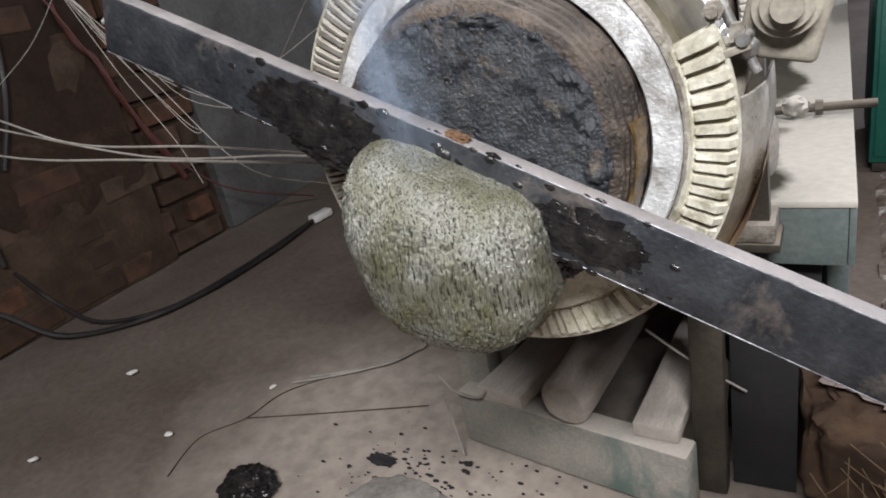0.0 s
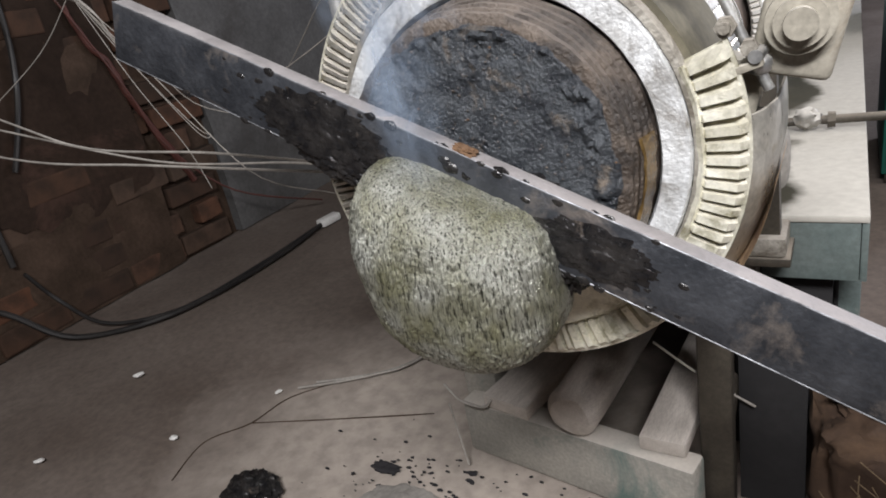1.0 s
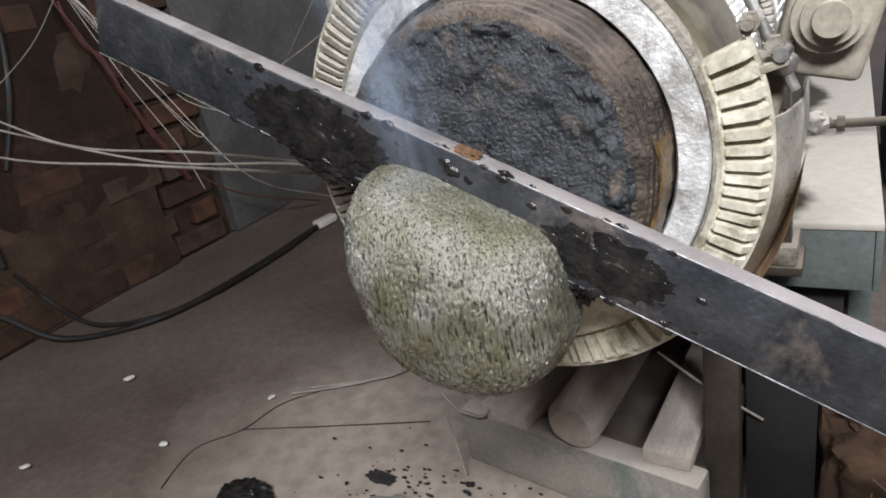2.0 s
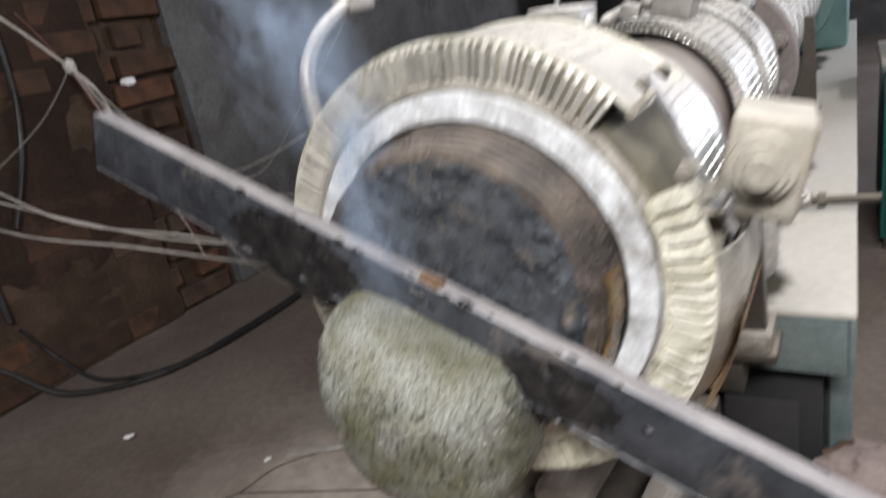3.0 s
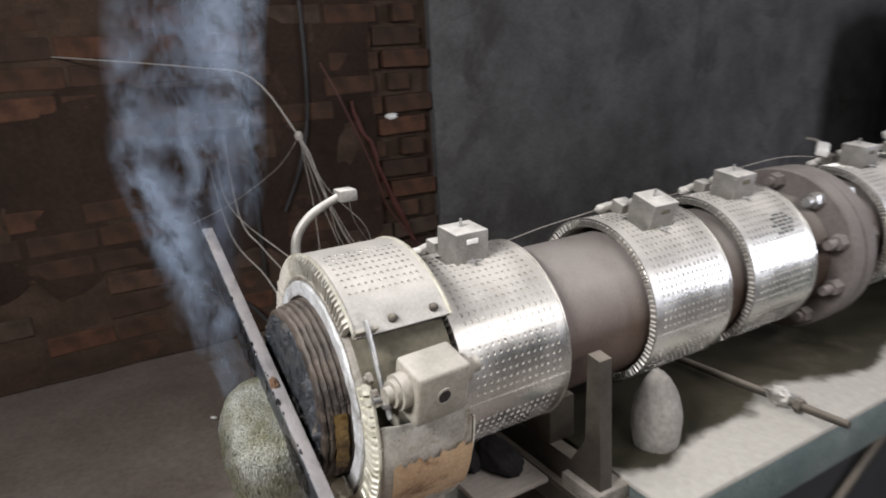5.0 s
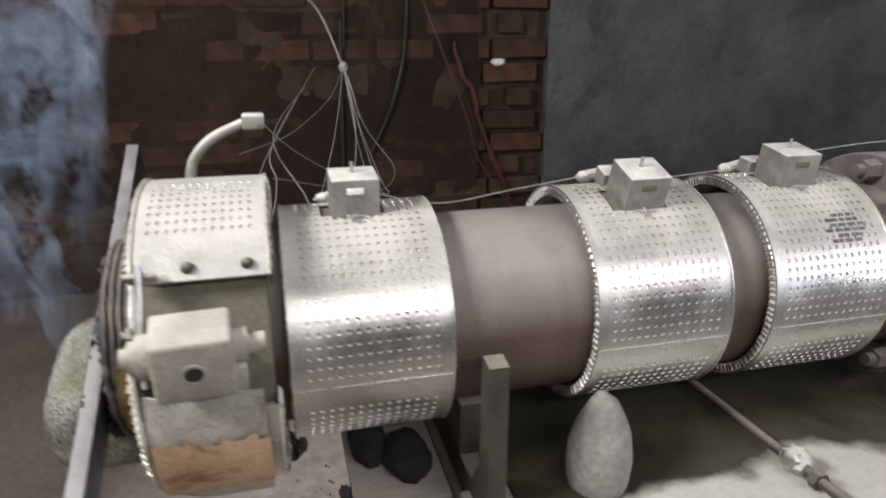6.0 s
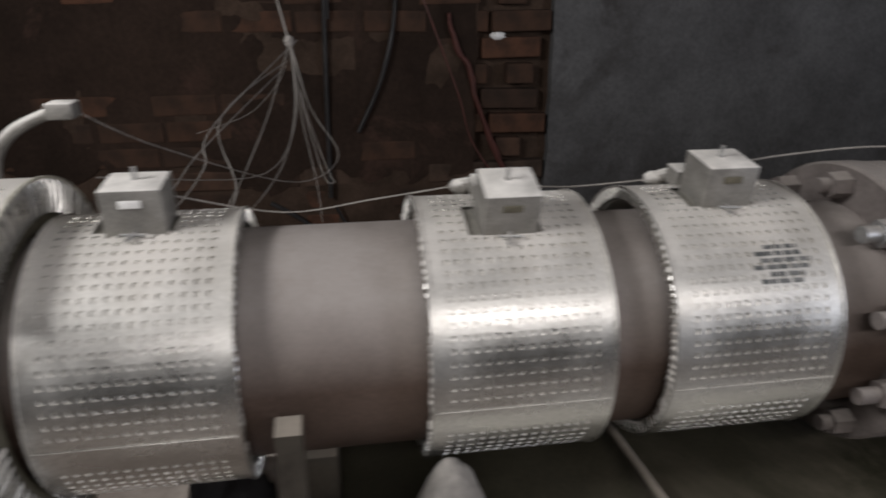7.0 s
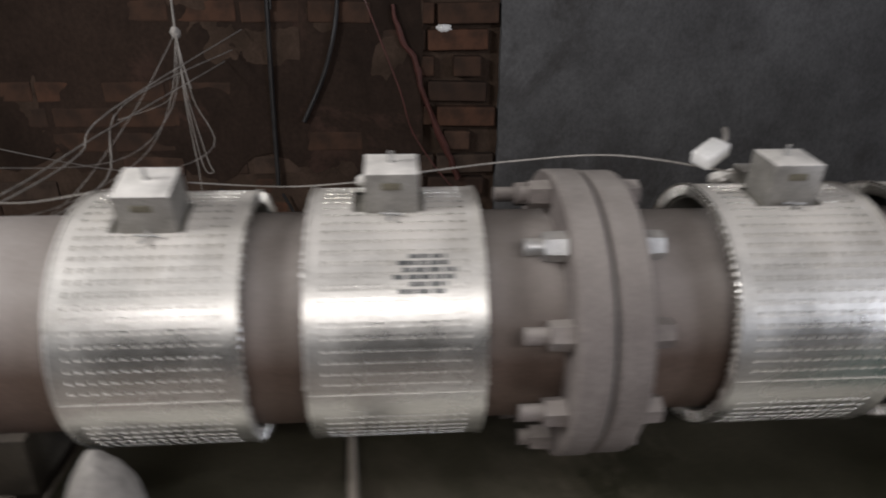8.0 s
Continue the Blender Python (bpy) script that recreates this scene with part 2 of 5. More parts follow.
M_BRICKHEAP = surface("rust_brown_sacking", (0.05, 0.028, 0.017), (0.10, 0.06, 0.035), 0.9, scale=14, fine=120, bump=0.9)
M_BAG = surface("soiled_white_bag", (0.50, 0.48, 0.46), (0.70, 0.68, 0.66), 0.55, scale=14, fine=90, bump=0.9, stain=(0.22, 0.18, 0.15), stain_at=0.56)
M_PINK = surface("pale_pink_plastic", (0.20, 0.155, 0.14), (0.29, 0.235, 0.215), 0.5, scale=12, fine=120, bump=0.6)
M_WOOD = surface("dusty_grey_timber", (0.46, 0.415, 0.37), (0.58, 0.53, 0.48), 0.85, scale=10, fine=120, bump=0.5, stretch=(6, 1, 6))
# black of the drum, also on the sheets that stand for bench shade
M_DRUMSHADE = surface("matte_black_drum_and_shade", (0.008, 0.008, 0.009), (0.018, 0.017, 0.018), 0.85, scale=8, fine=100, bump=0.3)
M_DARKSTEEL = surface("dark_oily_steel", (0.05, 0.043, 0.035), (0.09, 0.078, 0.06), 0.6, 0.4, scale=15, fine=180, bump=0.3, dust=0.75, dust_colour=(0.33, 0.29, 0.24))


def brick_material():
    m, nt, p = nodes_of("old_red_brick")
    tc = nt.nodes.new("ShaderNodeTexCoord")
    info = nt.nodes.new("ShaderNodeObjectInfo")
    n1 = noise_node(nt, 14, vec=tc.outputs["Object"])
    n2 = noise_node(nt, 120, vec=tc.outputs["Object"])
    a = ramp(nt, info.outputs["Random"], [(0.0, (0.048, 0.031, 0.023)), (0.45, (0.070, 0.039, 0.026)), (0.75, (0.104, 0.050, 0.031)), (1.0, (0.068, 0.050, 0.038))])
    c = mixc(nt, ramp(nt, n1.outputs[0], [(0.42, 0.0), (0.68, 0.8)]).outputs[0], a.outputs[0], (0.026, 0.020, 0.016))
    link(nt, c, p.inputs["Base Color"])
    p.inputs["Roughness"].default_value = 0.93
    p.inputs["Specular IOR Level"].default_value = 0.12
    b = nt.nodes.new("ShaderNodeBump")
    b.inputs["Strength"].default_value, b.inputs["Distance"].default_value = 0.6, 0.003
    link(nt, maths(nt, "ADD", maths(nt, "MULTIPLY", n2.outputs[0], 0.5), maths(nt, "MULTIPLY", n1.outputs[0], 0.5)), b.inputs["Height"])
    link(nt, b.outputs[0], p.inputs["Normal"])
    return m


M_BRICK = brick_material()


def extrudate_material():
    """Glossy, worm-like strands of half-molten plastic, olive with grey, the shade in between put into the colour."""
    m, nt, p = nodes_of("fibrous_molten_plastic")
    tc = nt.nodes.new("ShaderNodeTexCoord")
    warp = noise_node(nt, 120, 3, 0.5, vec=tc.outputs["Object"])
    wv = nt.nodes.new("ShaderNodeVectorMath")
    wv.operation = "MULTIPLY_ADD"
    link(nt, warp.outputs["Color"], wv.inputs[0])
    wv.inputs[1].default_value = (0.0035, 0.0035, 0.012)
    link(nt, tc.outputs["Object"], wv.inputs[2])
    mp = nt.nodes.new("ShaderNodeMapping")
    mp.inputs["Scale"].default_value = (1.0, 1.0, 0.15)
    link(nt, wv.outputs[0], mp.inputs["Vector"])
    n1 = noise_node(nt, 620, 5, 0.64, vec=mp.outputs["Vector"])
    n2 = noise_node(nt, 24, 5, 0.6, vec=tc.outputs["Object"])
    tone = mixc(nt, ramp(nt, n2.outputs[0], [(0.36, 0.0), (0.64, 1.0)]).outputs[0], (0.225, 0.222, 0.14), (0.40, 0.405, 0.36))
    # low spots of the bump coloured dark, as shade between the strands
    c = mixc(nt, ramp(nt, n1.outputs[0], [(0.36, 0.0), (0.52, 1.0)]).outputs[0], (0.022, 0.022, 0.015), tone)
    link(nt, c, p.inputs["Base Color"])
    p.inputs["Roughness"].default_value, p.inputs["Metallic"].default_value = 0.33, 0.55
    p.inputs["Specular IOR Level"].default_value = 0.8
    b = nt.nodes.new("ShaderNodeBump")
    b.inputs["Strength"].default_value, b.inputs["Distance"].default_value = 0.9, 0.0022
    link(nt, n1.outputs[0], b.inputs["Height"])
    link(nt, b.outputs[0], p.inputs["Normal"])
    return m


M_EXTRUDATE = extrudate_material()


def smoke_material():
    m = bpy.data.materials.new("pale_blue_smoke")
    m.use_nodes = True
    nt = m.node_tree
    nt.nodes.clear()
    out = nt.nodes.new("ShaderNodeOutputMaterial")
    mix = nt.nodes.new("ShaderNodeMixShader")
    tr = nt.nodes.new("ShaderNodeBsdfTransparent")
    df = nt.nodes.new("ShaderNodeBsdfDiffuse")
    tl = nt.nodes.new("ShaderNodeBsdfTranslucent")
    both = nt.nodes.new("ShaderNodeMixShader")
    for n in (df, tl):
        n.inputs[0].default_value = (0.36, 0.45, 0.58, 1)
    link(nt, df.outputs[0], both.inputs[1])
    link(nt, tl.outputs[0], both.inputs[2])
    tc = nt.nodes.new("ShaderNodeTexCoord")
    mp = nt.nodes.new("ShaderNodeMapping")
    mp.inputs["Scale"].default_value = (1.0, 1.0, 0.9)
    link(nt, tc.outputs["Object"], mp.inputs["Vector"])
    n1 = noise_node(nt, 11.0, 8, 0.55, vec=mp.outputs["Vector"], dist=1.1)
    n2 = noise_node(nt, 30.0, 7, 0.6, vec=mp.outputs["Vector"], dist=1.6)
    uv = nt.nodes.new("ShaderNodeSeparateXYZ")
    link(nt, tc.outputs["UV"], uv.inputs[0])

    def bell(v):
        return maths(nt, "MULTIPLY", maths(nt, "MULTIPLY", v, maths(nt, "SUBTRACT", 1.0, v)), 4.0)
    edge = maths(nt, "MULTIPLY", bell(uv.outputs[0]), maths(nt, "POWER", bell(uv.outputs[1]), 0.6))
    wisp = ramp(nt, maths(nt, "ADD", maths(nt, "MULTIPLY", n1.outputs[0], 0.68), maths(nt, "MULTIPLY", n2.outputs[0], 0.32)), [(0.40, 0.0), (0.52, 0.45), (0.66, 1.0)])
    a = maths(nt, "MULTIPLY", maths(nt, "MULTIPLY", maths(nt, "POWER", edge, 1.0), wisp.outputs[0]), 0.8)
    link(nt, a, mix.inputs[0])
    link(nt, tr.outputs[0], mix.inputs[1])
    link(nt, both.outputs[0], mix.inputs[2])
    link(nt, mix.outputs[0], out.inputs[0])
    return m


M_SMOKE = smoke_material()


# ---------------- builders ----------------
def place_mesh(name, mesh, parent=None, m=None):
    ob = new(name, mesh)
    if parent is not None:
        ob.parent = parent
    if m is not None:
        ob.matrix_basis = m
    return ob


def finish(name, bm, material, smooth=False):
    me = bpy.data.meshes.new(name)
    bmesh.ops.recalc_face_normals(bm, faces=bm.faces)
    bm.to_mesh(me)
    bm.free()
    for mt in (material if isinstance(material, list) else [material]):
        me.materials.append(mt)
    if smooth:
        me.polygons.foreach_set("use_smooth", [True] * len(me.polygons))
        me.set_sharp_from_angle(angle=radians(38))
    return me


def part(name, bm, material, parent, label="", smooth=True, m=None):
    ob = place_mesh(name, finish(name, bm, material, smooth), parent, m)
    return tagged(ob, label)


def thing(name, label, category, m=None, group="", kind=""):
    ob = new(name)
    ob.empty_display_size = 0.05
    if m is not None:
        ob.matrix_basis = m
    return tagged(ob, label, category, group, kind)


def solo(name, bm, material, label, category, group="", kind="", smooth=True, m=None):
    return tagged(place_mesh(name, finish(name, bm, material, smooth), None, m), label, category, group, kind)


def add_box(bm, lo, hi, bevel=0.003, m=None, seg=2):
    c = [(a + b) / 2 for a, b in zip(lo, hi)]
    s = [b - a for a, b in zip(lo, hi)]
    g = bmesh.ops.create_cube(bm, size=1, matrix=(m or Matrix()) @ Matrix.Translation(c) @ Matrix.Diagonal((*s, 1)))
    if bevel:
        ed = list({e for v in g["verts"] for e in v.link_edges})
        bmesh.ops.bevel(bm, geom=ed, offset=min(bevel, min(s) * 0.45), segments=seg, profile=0.5, affect="EDGES")
    return bm


def box_bm(lo, hi, bevel=0.003, m=None):
    return add_box(bmesh.new(), lo, hi, bevel, m)


def lathe(bm, profile, n=96, a0=0.0, a1=360.0, closed=True, m=None):
    """Turns a profile of (radius, y) round the y axis. Angle 0 is +x, 90 is up."""
    full = abs(a1 - a0) > 359.9
    count = n if full else n + 1
    rings = []
    for i in range(count):
        a = radians(a0 + (a1 - a0) * i / n)
        ring = [bm.verts.new((m or Matrix()) @ Vector((r * math.cos(a), y, r * math.sin(a)))) for r, y in profile]
        rings.append(ring)
    k = len(profile)
    for i in range(n):
        A, B = rings[i], rings[(i + 1) % count]
        for j in range(k if closed else k - 1):
            bm.faces.new((A[j], A[(j + 1) % k], B[(j + 1) % k], B[j]))
    if closed and not full:
        bm.faces.new(rings[0])
        bm.faces.new(rings[-1][::-1])
    return bm


def tube(bm, pts, r, seg=8, cap=True, r1=None):
    """A round tube along points, smoothed as a spline."""
    P = [Vector(p) for p in pts]
    if len(P) > 2:
        Q = []
        for i in range(len(P) - 1):
            p0, p1, p2, p3 = P[max(i - 1, 0)], P[i], P[i + 1], P[min(i + 2, len(P) - 1)]
            for k in range(6):
                t = k / 6
                Q.append(0.5 * ((2 * p1) + (p2 - p0) * t + (2 * p0 - 5 * p1 + 4 * p2 - p3) * t * t + (3 * p1 - p0 - 3 * p2 + p3) * t ** 3))
        P = Q + [P[-1]]
    up = Vector((0.31, 0.2, 0.93))
    rings = []
    for i, p in enumerate(P):
        d = (P[min(i + 1, len(P) - 1)] - P[max(i - 1, 0)]).normalized()
        u = d.cross(up).normalized()
        w = d.cross(u)
        rr = r if r1 is None else r + (r1 - r) * i / (len(P) - 1)
        rings.append([bm.verts.new(p + rr * (math.cos(2 * math.pi * k / seg) * u + math.sin(2 * math.pi * k / seg) * w)) for k in range(seg)])
    for A, B in zip(rings, rings[1:]):
        for k in range(seg):
            bm.faces.new((A[k], A[(k + 1) % seg], B[(k + 1) % seg], B[k]))
    if cap:
        bm.faces.new(rings[0][::-1])
        bm.faces.new(rings[-1])
    return bm


def hexagon(bm, r, h, m):
    v0 = [bm.verts.new(m @ Vector((r * math.cos(math.pi * k / 3), 0, r * math.sin(math.pi * k / 3)))) for k in range(6)]
    v1 = [bm.verts.new(m @ Vector((0.94 * r * math.cos(math.pi * k / 3), -h, 0.94 * r * math.sin(math.pi * k / 3)))) for k in range(6)]
    for k in range(6):
        bm.faces.new((v0[k], v0[(k + 1) % 6], v1[(k + 1) % 6], v1[k]))
    bm.faces.new(v0[::-1])
    bm.faces.new(v1)
    return bm


def rod(bm, p, q, r, seg=12):
    return tube(bm, [p, q], r, seg)


def lump(bm, radii, centre, seed, rough=0.15, freq=6.0, cuts=24, flat=None):
    """An uneven rounded mass."""
    g = bmesh.ops.create_icosphere(bm, subdivisions=cuts, radius=1.0)
    off = Vector((seed * 3.7, seed * 1.3, seed * 5.1))
    for v in g["verts"]:
        d = v.co.normalized()
        k = 1 + rough * noise.fractal(d * freq * 0.35 + off, 1.0, 2.0, 4)
        v.co = Vector((d.x * radii[0] * k, d.y * radii[1] * k, d.z * radii[2] * k)) + Vector(centre)
        if flat is not None and v.co.z < flat:
            v.co.z = flat
    return bm


ZA = 0.652
AXIS = pose(0, 0, ZA)


# ---------------- setting ----------------
def slab(name, lo, hi, material, label, category):
    return solo(name, box_bm(lo, hi, 0.0), material, label, category, kind="structure", smooth=False)


def build_floor():
    bm = bmesh.new()
    nx, ny = 110, 140
    x0, x1, y0, y1 = -2.2, 3.4, -2.6, 7.4
    V = [[bm.verts.new((x0 + (x1 - x0) * i / nx, y0 + (y1 - y0) * j / ny, 0)) for j in range(ny + 1)] for i in range(nx + 1)]
    for row in V:
        for v in row:
            v.co.z = 0.006 * noise.fractal(v.co * 2.3, 1.0, 2.0, 4) - 0.006
    for i in range(nx):
        for j in range(ny):
            bm.faces.new((V[i][j], V[i + 1][j], V[i + 1][j + 1], V[i][j + 1]))
    solo("floor", bm, M_FLOOR, "dusty brown concrete floor with scattered scraps", "floor", kind="structure")


build_floor()
slab("ceiling", (-2.2, -2.7, 2.75), (3.5, 7.5, 2.9), M_CEIL, "plain grey ceiling", "ceiling")
slab("wall_east", (3.3, -2.6, -0.1), (3.5, 7.4, 2.75), M_PLASTER, "plain grey plastered wall", "wall")
slab("wall_south", (-2.1, -2.7, -0.1), (3.5, -2.5, 2.75), M_PLASTER, "plain grey plastered wall", "wall")
slab("wall_north", (-2.1, 7.2, -0.1), (3.5, 7.4, 2.75), M_PLASTER, "plain grey plastered wall", "wall")


def build_west_wall():
    """Brick wall with a toothed end, soot-dark plaster on part of it, then smooth plaster."""
    wall = solo("wall_west", box_bm((-2.1, -2.6, -0.1), (-1.875, 7.4, 2.75), 0.0), M_MORTAR, "old brick wall, partly plastered, dark with soot and dust", "wall", kind="structure", smooth=False)
    # smooth plaster from y = 1.44 on
    bm = bmesh.new()
    n = 40
    rows = []
    for j in range(n + 1):
        z = 2.75 * j / n
        e = 1.44 + 0.012 * noise.noise((0, 3.1, z * 6))
        rows.append([bm.verts.new((-1.835 + 0.006 * noise.noise((k * 0.9, z * 2, 0)), e + (7.2 - e) * (k / 24) ** 1.6, z)) for k in range(25)] + [bm.verts.new((-1.88, 7.2, z))])
        rows[-1].insert(0, bm.verts.new((-1.88, e, z)))
    for a, b in zip(rows, rows[1:]):
        for k in range(len(a) - 1):
            bm.faces.new((a[k], a[k + 1], b[k + 1], b[k]))
    part("plaster_face", bm, M_PLASTER, wall, "smooth grey cement plaster with damp stains")
    # sooty plaster coat, broken along its edge
    bm = bmesh.new()
    cols = 60
    fr, bk = [], []
    for i in range(cols + 1):
        y = -0.9 + 2.04 * i / cols
        lowz = 0.34 + 0.14 * noise.fractal(Vector((y * 4, 0.7, 0)), 1.0, 2.0, 4)
        topz = 2.7 if y > 0.72 else 1.02 + 0.08 * noise.fractal(Vector((y * 5, 2.7, 0)), 1.0, 2.0, 4)
        colf = []
        for j in range(33):
            z = lowz + (topz - lowz) * j / 32
            yy = y + (0.03 * noise.fractal(Vector((z * 3, i * 0.2, 4)), 1.0, 2.0, 3) if i in (0, cols) else 0)
            colf.append(bm.verts.new((-1.838 + 0.010 * noise.fractal(Vector((y * 3, z * 3, 1)), 1.0, 2.0, 4), yy, z)))
        fr.append(colf)
    for a, b in zip(fr, fr[1:]):
        for j in range(32):
            bm.faces.new((a[j], b[j], b[j + 1], a[j + 1]))
    edge = [e for e in bm.edges if e.is_boundary]
    g = bmesh.ops.extrude_edge_only(bm, edges=edge)
    for v in [v for v in g["geom"] if isinstance(v, bmesh.types.BMVert)]:
        v.co.x = -1.88
    # mortar smeared over the joints, flush here and there with the bricks
    bed = bmesh.new()
    rows = []
    for i in range(91):
        y = -0.9 + 2.05 * i / 90
        rows.append([bed.verts.new((-1.8435 + 0.0075 * noise.fractal(Vector((y * 5.0, z * 5.0, 9)), 1.0, 2.0, 4), y, z)) for z in (2.0 * j / 80 for j in range(81))])
    for a, b in zip(rows, rows[1:]):
        for j in range(80):
            bed.faces.new((a[j], b[j], b[j + 1], a[j + 1]))
    part("mortar_bed", bed, M_MORTAR, wall, "dusty mortar smeared over the brick joints")
    part("soot_plaster", bm, M_DIRTY, wall, "soot-darkened rough plaster coat")
    # bricks
    me = finish("brick", box_bm((-0.045, -0.112, -0.037), (0.045, 0.112, 0.037), 0.006), M_BRICK)
    half = finish("brick_half", box_bm((-0.045, -0.052, -0.037), (0.045, 0.052, 0.037), 0.006), M_BRICK)
    rng = random.Random(4)
    for r in range(20):
        z = 0.045 + r * 0.094
        y = 1.44 - 0.115 - (0.01 if r % 2 else 0.045)
        k = 0
        while y > -0.75:
            covered = (0.85 < y < 1.0 and z > 0.6) or (y < 0.85 and 0.62 < z < 0.85)
            if not covered:
                data = half if (k == 0 and r % 3 == 1) else me
                dx = rng.uniform(-0.008, 0.006)
                if k == 0 and r % 2:
                    dx += 0.014
                b = place_mesh("brick", data, wall, pose(-1.885 + dx, y, z, rng.uniform(-1.5, 1.5), rng.uniform(-1, 1), rng.uniform(-1.2, 1.2)))
            y -= 0.236 + rng.uniform(-0.004, 0.006)
            k += 1
    bm = bmesh.new()
    lump(bm, (0.012, 0.028, 0.016), (-1.84, 1.225, 0.838), 3, 0.3, cuts=3)
    part("mortar_lump", bm, M_CERAMIC, wall, "white blob of mortar")


build_west_wall()


# ---------------- bench ----------------
def build_bench():
    b = thing("machine_bench", "teal painted steel machine bench thick with pale dust", "bench")
    part("bench_top", box_bm((-0.272, 0.600, 0.422), (0.272, 4.2, 0.432), 0.0025), M_BENCHTOP, b, "sheet top with pale dust, the barrel shadow painted brown along its middle")
    for sx in (-1, 1):
        bm = bmesh.new()
        xs = sorted((sx * 0.272, sx * 0.264))
        add_box(bm, (xs[0], 0.603, 0.340), (xs[1], 4.2, 0.4215), 0.001)
        x0, x1 = sorted((sx * 0.2635, sx * 0.150))
        add_box(bm, (x0, 0.603, 0.340), (x1, 0.612, 0.4215), 0.002)
        part("side_channel", bm, M_BENCH, b)
        for y in (0.72, 2.1, 3.6):
            part("leg", box_bm((sx * 0.245 - 0.025, y, 0.0), (sx * 0.245 + 0.025, y + 0.05, 0.345), 0.004), M_BENCH, b)
        for y0, z0, y1, z1 in ((0.77, 0.02, 1.25, 0.34),):
            part("brace", rod(bmesh.new(), (sx * 0.255, y0, z0), (sx * 0.255, y1, z1), 0.009), M_DARKSTEEL, b)
    # black sheets added where there is only deep shade under the bench
    part("shade_panel", box_bm((0.236, 0.70, 0.02), (0.242, 3.9, 0.342), 0.001), M_DRUMSHADE, b, "black sheet put in for the shade under the bench")
    part("shade_panel", box_bm((0.085, 0.640, 0.02), (0.235, 0.646, 0.342), 0.001), M_DRUMSHADE, b, "black sheet put in for the shade under the bench")
    part("shade_panel", box_bm((0.128, 0.535, 0.004), (0.212, 0.541, 0.335), 0.001), M_DRUMSHADE, b, "black sheet put in for the shade under the bench")
    part("leg", box_bm((0.080, 0.503, 0.004), (0.124, 0.533, 0.336), 0.004), M_DARKSTEEL, b, "dusty dark steel front leg")
    part("floor_rail", box_bm((0.0, 0.0, 0.004), (0.405, 0.045, 0.112), 0.006), M_RAIL, b, "low teal front rail scuffed to metal", m=pose(-0.318, 0.515, 0, 0, 0, -10))
    part("front_post", box_bm((-0.325, 0.546, 0.004), (-0.262, 0.60, 0.40), 0.006), M_RAIL, b)
    part("side_rail", box_bm((-0.325, 0.601, 0.004), (-0.275, 3.2, 0.10), 0.006), M_BENCH, b)


build_bench()


def build_saddle():
    """Steel cradle under the barrel."""
    s = thing("barrel_saddle", "oily dark steel cradle under the extruder barrel", "support")
    bm = bmesh.new()

    pts = [(-0.178, 0.40), (0.178, 0.40), (0.172, 0.646), (0.147, 0.650), (0.142, 0.50), (0.11, 0.45), (-0.11, 0.45), (-0.142, 0.50), (-0.148, 0.650), (-0.176, 0.646)]
    f = [bm.verts.new((x, 0.548, z)) for x, z in pts]
    k = [bm.verts.new((x, 0.572, z)) for x, z in pts]
    bm.faces.new(f)
    bm.faces.new(k[::-1])
    for i in range(len(pts)):
        j = (i + 1) % len(pts)
        bm.faces.new((f[i], f[j], k[j], k[i]))
    part("cradle_plate", bm, M_DARKSTEEL, s, smooth=False)
    part("pad", box_bm((-0.05, 0.546, 0.4505), (0.06, 0.60, 0.5305), 0.004), M_DARKSTEEL, s, "packing block under the tube")
    part("foot_plate", box_bm((-0.19, 0.535, 0.388), (0.19, 0.605, 0.40), 0.002), M_DARKSTEEL, s)
    part("tray", box_bm((-0.12, 0.40, 0.389), (0.07, 0.534, 0.399), 0.002), M_WOOD, s, "pale dusty tray under the barrel")
    s2 = copy_thing(s, pose(0, 1.30, 0.032))
    tagged(s2, "oily dark steel cradle under the extruder barrel, beyond the flange")


build_saddle()


# ---------------- extruder ----------------
def build_barrel():
    b = thing("extruder_barrel", "long dusty steel extruder barrel with a bolted flange", "extruder barrel", AXIS)
    part("barrel_tube", lathe(bmesh.new(), [(0.124, 0.20), (0.124, 1.208), (0.10, 1.208), (0.10, 0.20)], 96), M_PIPE, b, "brown steel tube with grey dust on top")
    part("barrel_tube", lathe(bmesh.new(), [(0.122, 1.288), (0.122, 3.2), (0.10, 3.2), (0.10, 1.288)], 96), M_PIPE, b)
    for y0, y1, r in ((1.208, 1.2455, 0.172), (1.2495, 1.288, 0.170)):
        part("flange", lathe(bmesh.new(), [(r - 0.003, y0), (r, y0 + 0.003), (r, y1 - 0.003), (r - 0.003, y1), (0.11, y1), (0.11, y0)], 96), M_FLANGE, b, "thick dusty flange disc")
    part("gasket", lathe(bmesh.new(), [(0.167, 1.2455), (0.167, 1.2495), (0.12, 1.2495), (0.12, 1.2455)], 96), M_BLACKCABLE, b)
    for k in range(10):
        a = radians(18 + 36 * k)
        m = pose(0.149 * math.cos(a), 0, 0.149 * math.sin(a), 0, 11 * k, 0)
        bm = bmesh.new()
        hexagon(bm, 0.0165, 0.024, m @ pose(0, 1.207, 0))
        rod(bm, m @ Vector((0, 1.185, 0)), m @ Vector((0, 1.158 + 0.006 * (k % 3), 0)), 0.0095)
        rod(bm, m @ Vector((0, 1.186, 0)), m @ Vector((0, 1.30, 0)), 0.009)
        hexagon(bm, 0.0165, -0.02, m @ pose(0, 1.289, 0))
        part("bolt", bm, M_BOLT if k == 1 else M_FLANGE, b, "stud bolt with hexagon nut")
    return b


build_barrel()


